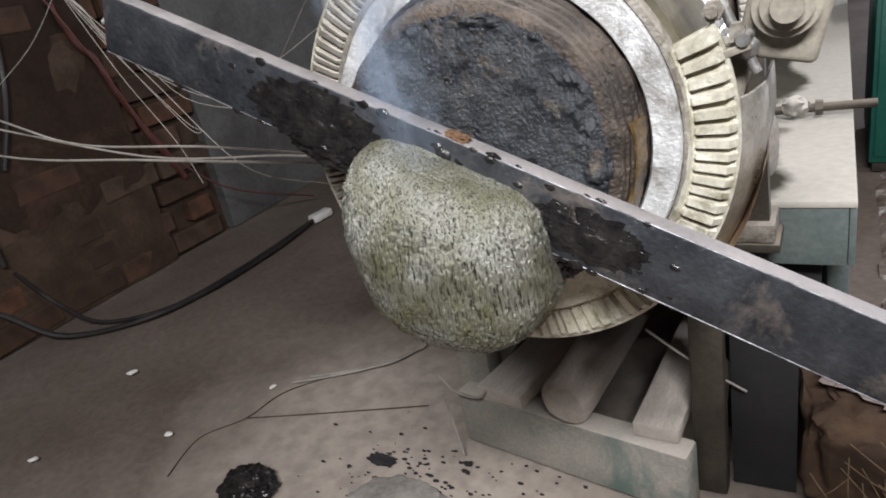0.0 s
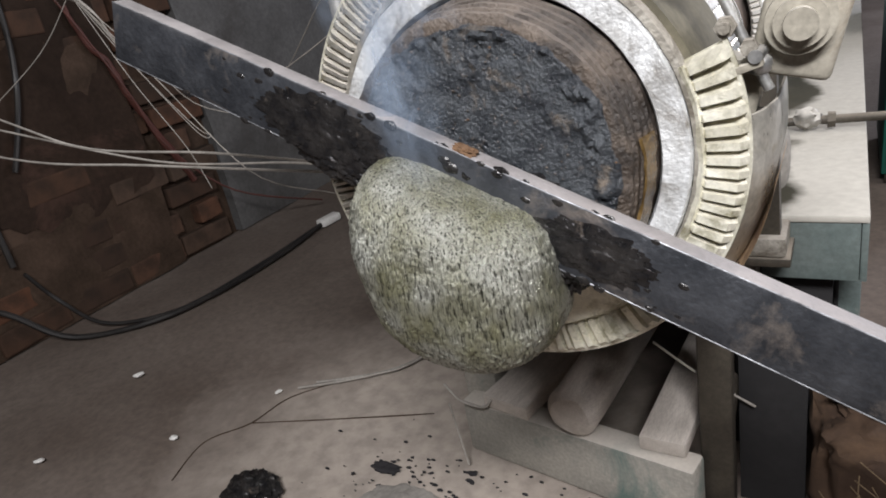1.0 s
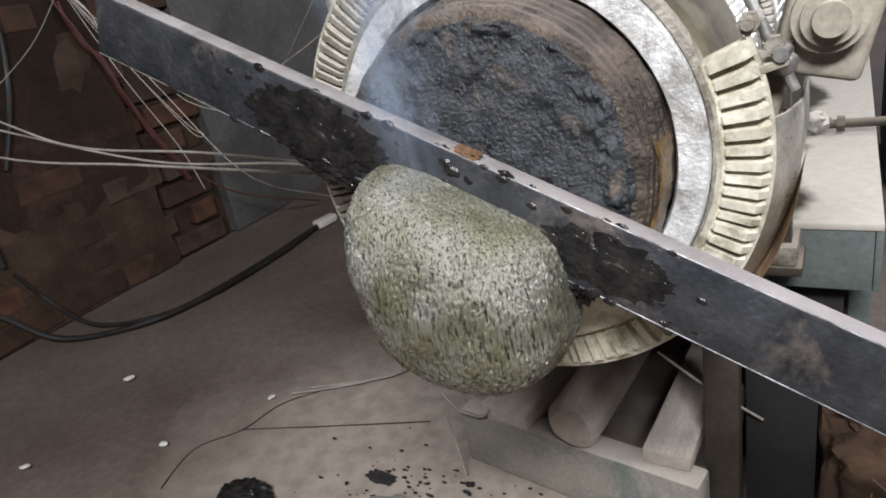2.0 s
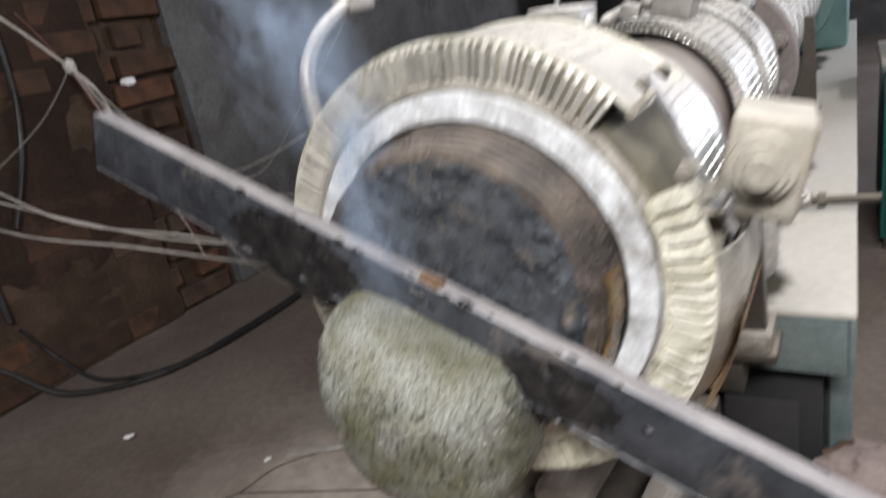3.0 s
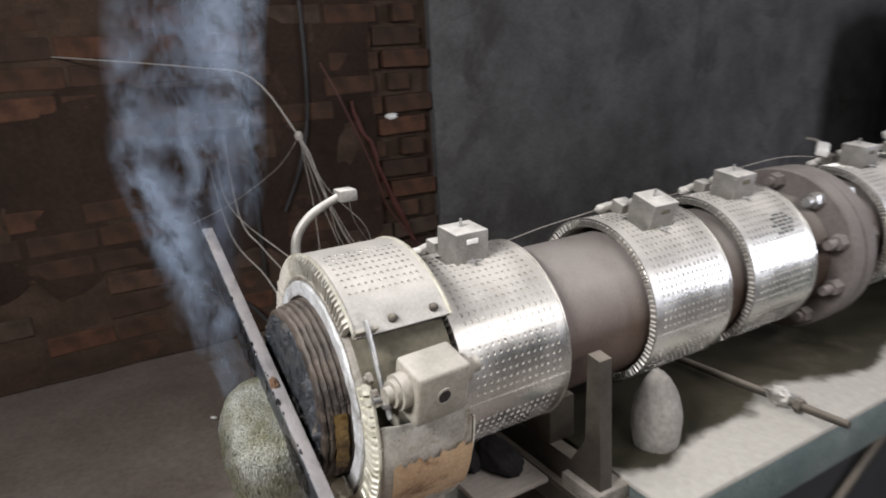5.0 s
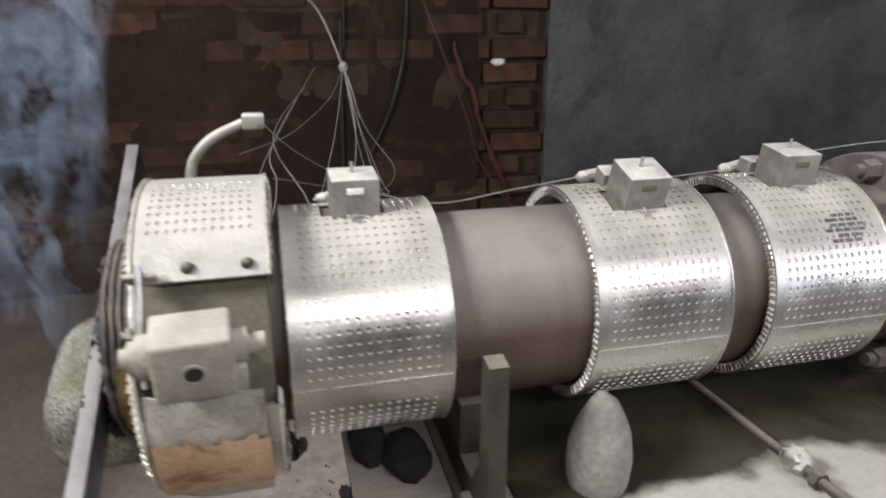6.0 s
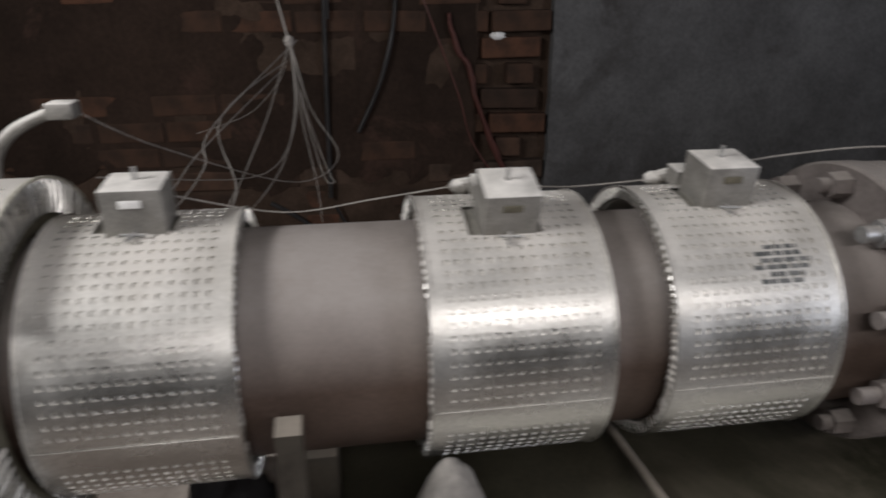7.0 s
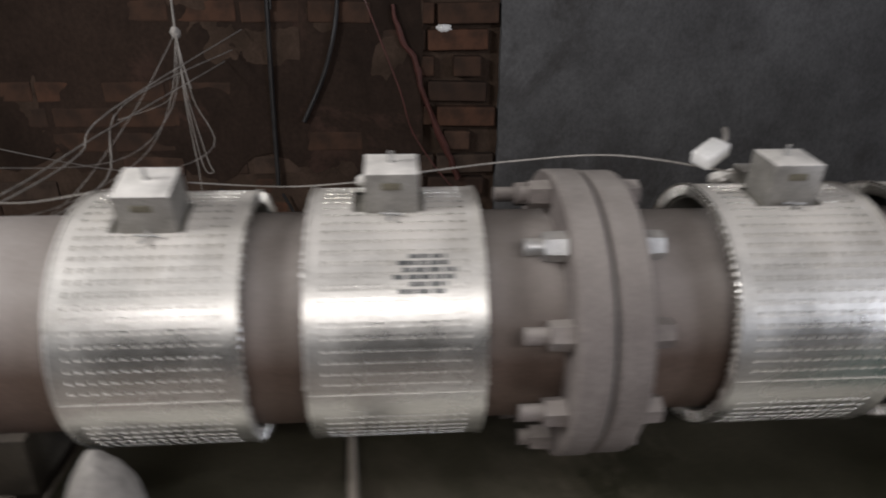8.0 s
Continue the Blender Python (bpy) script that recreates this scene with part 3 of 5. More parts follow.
def dimpled(R, L, n_ring, n_row, a0, a1, y_in=0.014, skip=None, bare=None):
    """A sheet with pressed-in dimples, bent round the y axis: plain margins, then cells with a dimple each."""
    verts, faces = [], []

    def vert(a, y, r=R):
        verts.append((r * math.cos(a), y, r * math.sin(a)))
        return len(verts) - 1
    da = radians(a1 - a0) / n_ring
    dy = (L - 2 * y_in) / n_row
    for i in range(n_ring):
        A = radians(a0) + i * da
        for y0, y1 in ((0.0, y_in), (L - y_in, L)):
            faces.append((vert(A, y0), vert(A + da, y0), vert(A + da, y1), vert(A, y1)))
        for j in range(n_row):
            y0 = y_in + j * dy
            ca, cy = A + da / 2, y0 + dy / 2
            if skip and skip(math.degrees(ca), cy):
                continue
            if bare and bare(math.degrees(ca), cy):
                faces.append((vert(A, y0), vert(A + da, y0), vert(A + da, y0 + dy), vert(A, y0 + dy)))
                continue
            ring = [(-1, -1), (0, -1), (1, -1), (1, 0), (1, 1), (0, 1), (-1, 1), (-1, 0)]
            o = [vert(ca + u * da / 2, cy + w * dy / 2) for u, w in ring]
            h = []
            for k in range(8):
                t = math.atan2(ring[k][1], ring[k][0])
                h.append(vert(ca + 0.27 * da * math.cos(t), cy + 0.27 * dy * math.sin(t), R))
            g = [vert(ca + 0.23 * da * math.cos(k * math.pi / 4), cy + 0.23 * dy * math.sin(k * math.pi / 4), R - 0.0018) for k in (5, 6, 7, 0, 1, 2, 3, 4)]
            c = vert(ca, cy, R - 0.0021)
            for k in range(8):
                n = (k + 1) % 8
                faces.append((o[k], o[n], h[n], h[k]))
                faces.append((h[k], h[n], g[n], g[k]))
                faces.append((g[k], g[n], c))
    me = bpy.data.meshes.new("cover_sheet")
    me.from_pydata(verts, [], [f[::-1] for f in faces])
    me.update()
    bm = bmesh.new()
    bm.from_mesh(me)
    bpy.data.meshes.remove(me)
    bmesh.ops.remove_doubles(bm, verts=bm.verts, dist=0.00002)
    return bm


def pleats(bm, r0, r1, y, n, depth, a0=0.0, a1=360.0, outward=-1, seed=1):
    """A ring of flat radial pleats that overlap like louvres, as where a sheet's edge is gathered in."""
    rng = random.Random(seed)
    w = [rng.uniform(0.7, 1.35) for _ in range(n)]
    tot, a = sum(w), a0
    for k in range(n):
        b = a + (a1 - a0) * w[k] / tot
        d = depth * rng.uniform(0.7, 1.2)
        cols = []
        for ang, off in ((a, -0.0015), (a + (b - a) * 0.12, d), (a + (b - a) * 0.62, d * 0.85), (a + (b - a) * 0.9, -0.0015), (b, -0.0015)):
            c, sn = math.cos(radians(ang)), math.sin(radians(ang))
            cols.append([bm.verts.new((r * c, y + outward * off * g, r * sn)) for r, g in ((r0, 0.35), (r0 + (r1 - r0) * 0.12, 0.95), (r0 + (r1 - r0) * 0.8, 1.0), (r1, 0.1))])
        for A, B in zip(cols, cols[1:]):
            for j in range(3):
                bm.faces.new((A[j], A[j + 1], B[j + 1], B[j]))
        a = b
    bmesh.ops.remove_doubles(bm, verts=bm.verts, dist=0.00005)
    return bm


BAND_L = 0.181


def build_band(y, turn, label, clean=False):
    """A band heater: dimpled cover, pleated ends, core, terminal box with its stud and leads."""
    R = 0.146
    b = thing("band_heater", label, "band heater", pose(0, y, ZA + min(0.006, 0.012 * (y - 0.334))), "band heaters on the barrel")
    ca = 90 - turn
    skip = lambda a, yy: abs(a - ca) < 9.5 and 0.052 < yy < 0.125
    part("cover", dimpled(R, BAND_L, 74, 14, 0, 360, skip=skip, bare=lambda a, yy: 342 < a < 353), M_BAND, b, "dimpled aluminium cover with dust on top")
    part("core", lathe(bmesh.new(), [(0.130, 0.006), (0.1425, 0.006), (0.1425, BAND_L - 0.006), (0.130, BAND_L - 0.006)], 72), M_CORE, b)
    part("end_ring", pleats(bmesh.new(), 0.132, R, 0.001, 104, 0.004), M_BAND, b, "pleated front end ring")
    part("end_ring", pleats(bmesh.new(), 0.132, R, BAND_L - 0.001, 104, 0.004, outward=1), M_BAND, b)
    for yy in (0.0, BAND_L):
        part("rolled_edge", lathe(bmesh.new(), [(R - 0.0012, yy - 0.0016), (R + 0.0016, yy - 0.0012), (R + 0.0016, yy + 0.0012), (R - 0.0012, yy + 0.0016)], 96), M_BAND, b)
    part("seam", lathe(bmesh.new(), [(R + 0.0003, 0.001), (R + 0.0013, 0.001), (R + 0.0013, BAND_L - 0.001), (R + 0.0003, BAND_L - 0.001)], 8, -17.5, -8), M_BAND, b, "plain lapped seam of the cover")
    t = pose(0, 0, 0, 0, turn, 0)
    box = part("terminal_box", box_bm((-0.030, 0.060, 0.138), (0.0235, 0.117, 0.1895), 0.002, t), M_BOX, b, "small dusty sheet-metal terminal box")
    bm = bmesh.new()
    add_box(bm, (0.0238, 0.078, 0.172), (0.0256, 0.098, 0.180), 0.0008, t)
    part("terminal_block", bm, M_CERAMIC if y < 0.4 else M_BANDIN, box, "ceramic insulators in the box")
    bm = bmesh.new()
    rod(bm, t @ Vector((-0.008, 0.088, 0.187)), t @ Vector((-0.008, 0.088, 0.202)), 0.0022)
    hexagon(bm, 0.0036, -0.003, t @ pose(-0.008, 0.088, 0.190, -90, 0, 0))
    part("stud", bm, M_BOLT, box, "brass stud with nut")
    bm = bmesh.new()
    rod(bm, t @ Vector((0.024, 0.088, 0.147)), t @ Vector((0.04, 0.084, 0.146)), 0.002)
    rod(bm, t @ Vector((0.030, 0.076, 0.148)), t @ Vector((0.031, 0.1, 0.147)), 0.0016)
    part("terminal_pin", bm, M_BOLT, box, "cross-shaped terminal pin")
    bm = bmesh.new()
    lump(bm, (0.012, 0.014, 0.010), t @ Vector((-0.040, 0.085, 0.160)), y * 7, 0.15, cuts=3)
    tube(bm, [t @ Vector(v) for v in ((-0.045, 0.086, 0.145), (-0.070, 0.078, 0.143), (-0.088, 0.062, 0.130))], 0.0075, 9)
    add_box(bm, (-0.074, 0.064, 0.132), (-0.046, 0.096, 0.155), 0.003, t)
    lump(bm, (0.011, 0.014, 0.009), t @ Vector((-0.088, 0.060, 0.128)), y * 5, 0.2, cuts=3)
    part("connector", bm, M_BOX, box, "ceramic lead connector")
    return b


def stamp_mark(b):
    """Short smudged ink bars stamped across the dimples of one cover."""
    bm = bmesh.new()
    rng = random.Random(4)
    for k in range(6):
        a0 = 33.5 + 2.9 * k
        y0, y1 = 0.092 + 0.010 * (k in (1, 5)) - 0.006 * (k == 2) + rng.uniform(0, 0.006), 0.150 + rng.uniform(-0.012, 0.006)
        while y0 < y1:
            y2 = min(y1, y0 + rng.uniform(0.006, 0.013))
            P = [[bm.verts.new((0.1466 * math.cos(radians(a)), y, 0.1466 * math.sin(radians(a)))) for a in (a0, a0 + 0.9, a0 + 1.9)] for y in (y0, y2)]
            for q in range(2):
                bm.faces.new((P[0][q], P[0][q + 1], P[1][q + 1], P[1][q]))
            y0 = y2 + rng.uniform(0.001, 0.004)
    tagged(part("stamp_mark", bm, M_INK, b, "smudged dark stamp on the cover"), kind="stuff")


LAB = "dusty dimpled aluminium band heater with terminal box"
build_band(0.334, 5, LAB + " behind the head")
build_band(0.695, 18, LAB + " past bare pipe")
stamp_mark(build_band(0.940, 9, LAB + " before the flange"))
for yy, tn in ((1.385, 6), (1.615, 12), (1.845, 4), (2.075, 9), (2.305, 6), (2.535, 3), (2.765, 8)):
    build_band(yy, tn, LAB + " beyond the flange")


def build_head():
    """Die head with the threaded rings, silver ring and burnt face."""
    h = thing("extruder_die", "burnt black extruder die head with a scraped silver ring", "extruder die", AXIS)
    part("die_body", lathe(bmesh.new(), [(0.0, 0.178), (0.120, 0.178), (0.120, 0.34), (0.0, 0.34)], 72, closed=False), M_DARKSTEEL, h)
    prof = [(0.095, 0.141), (0.108, 0.141)]
    y, r = 0.1425, 0.1175
    for k in range(5):
        prof += [(r - 0.0028, y), (r, y + 0.0016), (r + 0.0004, y + 0.0058), (r - 0.0024, y + 0.0074)]
        y += 0.0083
        r += 0.0021
    prof += [(0.126, 0.186), (0.095, 0.186)]
    bm = lathe(bmesh.new(), prof, 180)
    for v in bm.verts:
        v.co += (0.0011 + 0.0028 * max(0, noise.noise(v.co * 18))) * Vector((noise.noise(v.co * 70), noise.noise(v.co * 60 + Vector((0, 4, 0))), noise.noise(v.co * 70 + Vector((9, 0, 0)))))
    part("threaded_ring", bm, M_DIERIM, h, "rusty threaded ring caked with burnt residue")
    bm = bmesh.new()
    rings = []
    for i in range(60):
        r = 0.1115 * (i + 1) / 60
        rings.append([bm.verts.new((r * math.cos(a), 0.140, r * math.sin(a))) for a in (2 * math.pi * k / 240 for k in range(240))])
    c = bm.verts.new((0, 0.140, 0))
    for k in range(240):
        bm.faces.new((c, rings[0][k], rings[0][(k + 1) % 240]))
    for A, B in zip(rings, rings[1:]):
        for k in range(240):
            bm.faces.new((A[k], B[k], B[(k + 1) % 240], A[(k + 1) % 240]))
    for v in bm.verts:
        r = math.hypot(v.co.x, v.co.z)
        crust = max(0, noise.fractal(v.co * 60, 0.7, 2.0, 5)) * (0.0009 + 0.0075 * max(0, min(1, (r - 0.066) / 0.036)))
        v.co.y -= crust + 0.0007 * noise.fractal(v.co * 110, 1.0, 2.0, 3)
        if r > 0.1085:
            v.co.y += 0.008 * (r - 0.1085) / 0.003
    part("die_face", bm, M_BLACKDIE, h, "crusted black die face with rusty flecks")
    rng = random.Random(17)
    for name, label, mat, count in (("crumb", "pale crumbs of dust and burnt plastic on the die face", M_DIERIM, 240), ("rust_flake", "rusty flakes on the die face", M_RUST, 26)):
        bm = bmesh.new()
        for k in range(count):
            a, r = rng.uniform(0, 2 * math.pi), 0.109 * math.sqrt(rng.uniform(0.02, 1.0))
            sz = rng.uniform(0.0003, 0.0007) * (1.7 if k % 12 == 0 else 1.0)
            lump(bm, (sz * rng.uniform(1.0, 2.2), sz, sz * rng.uniform(0.7, 1.3)), (r * math.cos(a), 0.1385 - 0.002 * max(0, (r - 0.07) / 0.04), r * math.sin(a)), k, 0.4, 9, cuts=1)
        tagged(part(name, bm, mat, h, label), kind="stuff")
    bm = lathe(bmesh.new(), [(0.128, 0.182), (0.130, 0.178), (0.1485, 0.178), (0.150, 0.180), (0.150, 0.198), (0.128, 0.198)], 160)
    for v in bm.verts:
        v.co.y += 0.0016 * noise.fractal(v.co * 40, 1.0, 2.0, 3)
    part("silver_ring", bm, M_SILVER, h, "scraped bright ring with dirt spots")
    bm = lathe(bmesh.new(), [(0.1215, 0.158), (0.1240, 0.157), (0.1275, 0.172), (0.1250, 0.174)], 60, -32, 8)
    for v in bm.verts:
        v.co += 0.0022 * Vector((noise.noise(v.co * 90), noise.noise(v.co * 70), noise.noise(v.co * 80)))
    part("oil_streak", bm, M_AMBER, h, "amber streak of burnt oil on the rim")
    bm = lathe(bmesh.new(), [(0.1503, 0.184), (0.151, 0.181), (0.156, 0.182), (0.158, 0.185), (0.158, 0.200), (0.1503, 0.200)], 160)
    for v in bm.verts:
        v.co.y += 0.0014 * noise.fractal(v.co * 50, 1.0, 2.0, 3)
    part("outer_ring", bm, M_CLAMPRING, h, "stained grey clamping ring")


build_head()


def build_front_heater():
    """The wide heater round the die head: upper cover lifted open, lower cover, clamp screw and cast terminal."""
    R, y0, L = 0.186, 0.186, 0.134
    h = thing("die_heater", "wide dimpled band heater round the die head, its cover gaping open", "band heater", pose(0, y0, ZA), "band heaters on the barrel")
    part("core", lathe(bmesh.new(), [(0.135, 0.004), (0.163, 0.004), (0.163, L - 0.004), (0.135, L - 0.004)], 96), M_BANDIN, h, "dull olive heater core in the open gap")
    part("upper_cover", dimpled(R, L, 40, 12, 40, 200, 0.012, bare=lambda a, yy: a < 56 or (a > 88 and a < 150)), M_BAND, h, "upper dimpled cover with two rivets and a plain flap")
    part("lower_cover", dimpled(R, L, 32, 12, 200, 358, 0.012, bare=lambda a, yy: a > 318), M_BAND, h, "lower dimpled cover")
    for a0, a1 in ((40, 200), (200, 358)):
        part("liner", lathe(bmesh.new(), [(R - 0.006, 0.005), (R - 0.004, 0.005), (R - 0.004, L - 0.005), (R - 0.006, L - 0.005)], 60, a0, a1), M_CORE, h, "sheet lining under the cover")
    bm = bmesh.new()
    V = []
    for i in range(41):
        t = i / 40
        lo_a = 328 + 2.5 * noise.fractal(Vector((t * 16, 1.5, 0)), 1.0, 2.0, 3)
        hi_a = 351 + 2.5 * noise.fractal(Vector((t * 14, 7.5, 0)), 1.0, 2.0, 3)
        V.append([bm.verts.new(((R + 0.0172) * math.cos(radians(lo_a + (hi_a - lo_a) * j / 12)), 0.010 + (L - 0.022) * t, (R + 0.0172) * math.sin(radians(lo_a + (hi_a - lo_a) * j / 12)))) for j in range(13)])
    for A, B in zip(V, V[1:]):
        for j in range(12):
            bm.faces.new((A[j], A[j + 1], B[j + 1], B[j]))
    part("rust_patch", bm, M_PATCH, h, "patch of ochre rust")
    part("end_ring", pleats(bmesh.new(), 0.156, R + 0.001, 0.0, 62, 0.0065, 45, 200), M_PLEATDUST, h, "finely pleated dusty end ring, upper half")
    part("end_ring", pleats(bmesh.new(), 0.156, R + 0.001, 0.0, 54, 0.0075, 200, 383, seed=3), M_PLEAT, h, "pleated end ring, lower half")
    part("end_ring", pleats(bmesh.new(), 0.150, R, L, 72, 0.004, 40, 358, outward=1), M_BAND, h)
    bm = bmesh.new()
    lathe(bm, [(R - 0.001, -0.0015), (R + 0.002, -0.001), (R + 0.002, 0.002), (R - 0.001, 0.002)], 60, 40, 200)
    lathe(bm, [(R - 0.001, -0.0015), (R + 0.002, -0.001), (R + 0.002, 0.002), (R - 0.001, 0.002)], 60, 200, 385)
    lathe(bm, [(R - 0.001, L - 0.002), (R + 0.0018, L - 0.002), (R + 0.0018, L + 0.001), (R - 0.001, L + 0.001)], 110, 40, 358)
    part("rolled_edge", bm, M_PLEAT, h)
    bm = lathe(bmesh.new(), [(0.1525, -0.004), (0.1565, -0.006), (0.1585, -0.0035), (0.1575, 0.0)], 60, -75, 22)
    for v in bm.verts:
        v.co += 0.0012 * Vector((noise.noise(v.co * 45), noise.noise(v.co * 50), noise.noise(v.co * 40)))
    part("inner_lip", bm, M_PLEAT, h, "cream folded inner lip of the end ring")
    bm = lathe(bmesh.new(), [(0.128, -0.0135), (0.153, -0.012), (0.1555, -0.008), (0.1555, -0.0065), (0.128, -0.0115)], 40, 268, 312)
    for v in bm.verts:
        v.co += 0.0012 * Vector((noise.noise(v.co * 45), noise.noise(v.co * 50), noise.noise(v.co * 40)))
    part("inner_lip", bm, M_PLEAT, h, "cream folded sheet below the die face")
    bm = lathe(bmesh.new(), [(R - 0.001, 0.003), (R + 0.008, 0.020), (R + 0.0145, 0.045), (R + 0.0145, L - 0.014), (R + 0.0125, L - 0.014), (R + 0.0125, 0.046), (R + 0.006, 0.022), (R - 0.003, 0.005)], 40, -44, 6)
    for v in bm.verts:
        v.co += 0.0020 * Vector((noise.noise(v.co * 24), 0, noise.noise(v.co * 24 + Vector((3, 0, 0)))))
    part("flared_sheet", bm, M_PLEATDUST, h, "bulging flared side sheet of the lower cover")
    # rivets on the flap
    for yy in (0.055, 0.113):
        a = radians(44)
        bm = bmesh.new()
        lump(bm, (0.0065, 0.0065, 0.0065), ((R + 0.001) * math.cos(a), yy, (R + 0.001) * math.sin(a)), yy * 9, 0.1, cuts=2)
        part("rivet", bm, M_DARKSTEEL, h)
    # tabs and clamp screw
    for a, tag in ((41, "tab"), (16, "tab")):
        m = pose(0, 0, 0, 0, -a, 0)
        bm = bmesh.new()
        add_box(bm, (R - 0.004, -0.002, -0.0025), (R + 0.016, 0.028, 0.0025), 0.001, m)
        part(tag, bm, M_CAST, h, "folded clamp tab")
    bm = bmesh.new()
    p, q = Vector((0.149, 0.013, 0.142)), Vector((0.197, 0.013, 0.035))
    rod(bm, p, q, 0.0035)
    part("clamp_screw", bm, M_BOLT, h, "thin clamp screw")
    bm = bmesh.new()
    rod(bm, (0.190, -0.004, 0.060), (0.192, 0.034, 0.058), 0.0045)
    lump(bm, (0.008, 0.008, 0.008), (0.191, 0.013, 0.052), 2, 0.05, cuts=2)
    part("wing_nut", bm, M_BOLT, h, "bright cross nut")
    bm = bmesh.new()
    hexagon(bm, 0.0075, 0.006, pose(0.172, 0.004, 0.080))
    hexagon(bm, 0.0060, 0.007, pose(0.186, 0.004, 0.066))
    rod(bm, (0.172, -0.002, 0.080), (0.172, -0.006, 0.080), 0.004)
    part("brass_screw", bm, M_CLAMPRING, h, "brass terminal screws")
    # cast terminal housing
    m = pose(0.212, 0.062, 0.072, 0, 14, 4)
    bm = add_box(bmesh.new(), (-0.026, -0.036, -0.034), (0.026, 0.036, 0.034), 0.005, m, 3)
    hous = part("terminal_housing", bm, M_CAST, h, "dusty cast terminal housing with a cable hole")
    bm = lathe(bmesh.new(), [(0.0085, 0), (0.0115, 0), (0.0115, 0.004), (0.0085, 0.004)], 24, m=m @ pose(0.0232, 0, 0, 0, 0, -90))
    part("hole_rim", bm, M_CAST, hous)
    bm = lathe(bmesh.new(), [(0.0, 0.0), (0.0084, 0.0), (0.0084, 0.0035), (0.0, 0.0035)], 24, closed=False, m=m @ pose(0.0235, 0, 0, 0, 0, -90))
    part("cable_hole", bm, M_TAR, hous, "dark cable hole")
    bm = bmesh.new()
    for r, a, bb in ((0.021, 0.0, 0.012), (0.016, 0.012, 0.018), (0.010, 0.018, 0.026)):
        lathe(bm, [(0.0, -0.036 - a), (r, -0.036 - a), (r, -0.036 - bb), (0.0, -0.036 - bb)], 28, closed=False, m=m @ pose(-0.002, 0, 0.004))
    part("boss", bm, M_CAST, hous, "round bolted boss")
    bm = bmesh.new()
    for r, a, bb in ((0.017, 0.0, 0.012), (0.010, 0.012, 0.028)):
        lathe(bm, [(0.0, 0.036 + a), (r, 0.036 + a), (r, 0.036 + bb), (0.0, 0.036 + bb)], 24, closed=False, m=m @ pose(0, 0, 0.006))
    part("boss", bm, M_CAST, hous)
    bm = add_box(bmesh.new(), (-0.052, -0.034, -0.072), (-0.012, 0.046, -0.034), 0.005, m)
    part("bracket", bm, M_CAST, h, "caked cast bracket below the terminal")
    # bent lead with ceramic connector at the back
    bm = bmesh.new()
    tube(bm, [(-0.150, 0.03, 0.10), (-0.156, 0.032, 0.135), (-0.158, 0.038, 0.175), (-0.156, 0.065, 0.207), (-0.154, 0.112, 0.229)], 0.0085, 10, r1=0.0065)
    lump(bm, (0.018, 0.016, 0.014), (-0.148, 0.03, 0.115), 3, 0.2, cuts=3)
    lead = part("lead", bm, M_BOX, h, "bent sleeved lead")
    part("connector", box_bm((-0.169, 0.108, 0.221), (-0.138, 0.138, 0.240), 0.003, None), M_BOX, lead, "square ceramic connector")


build_front_heater()


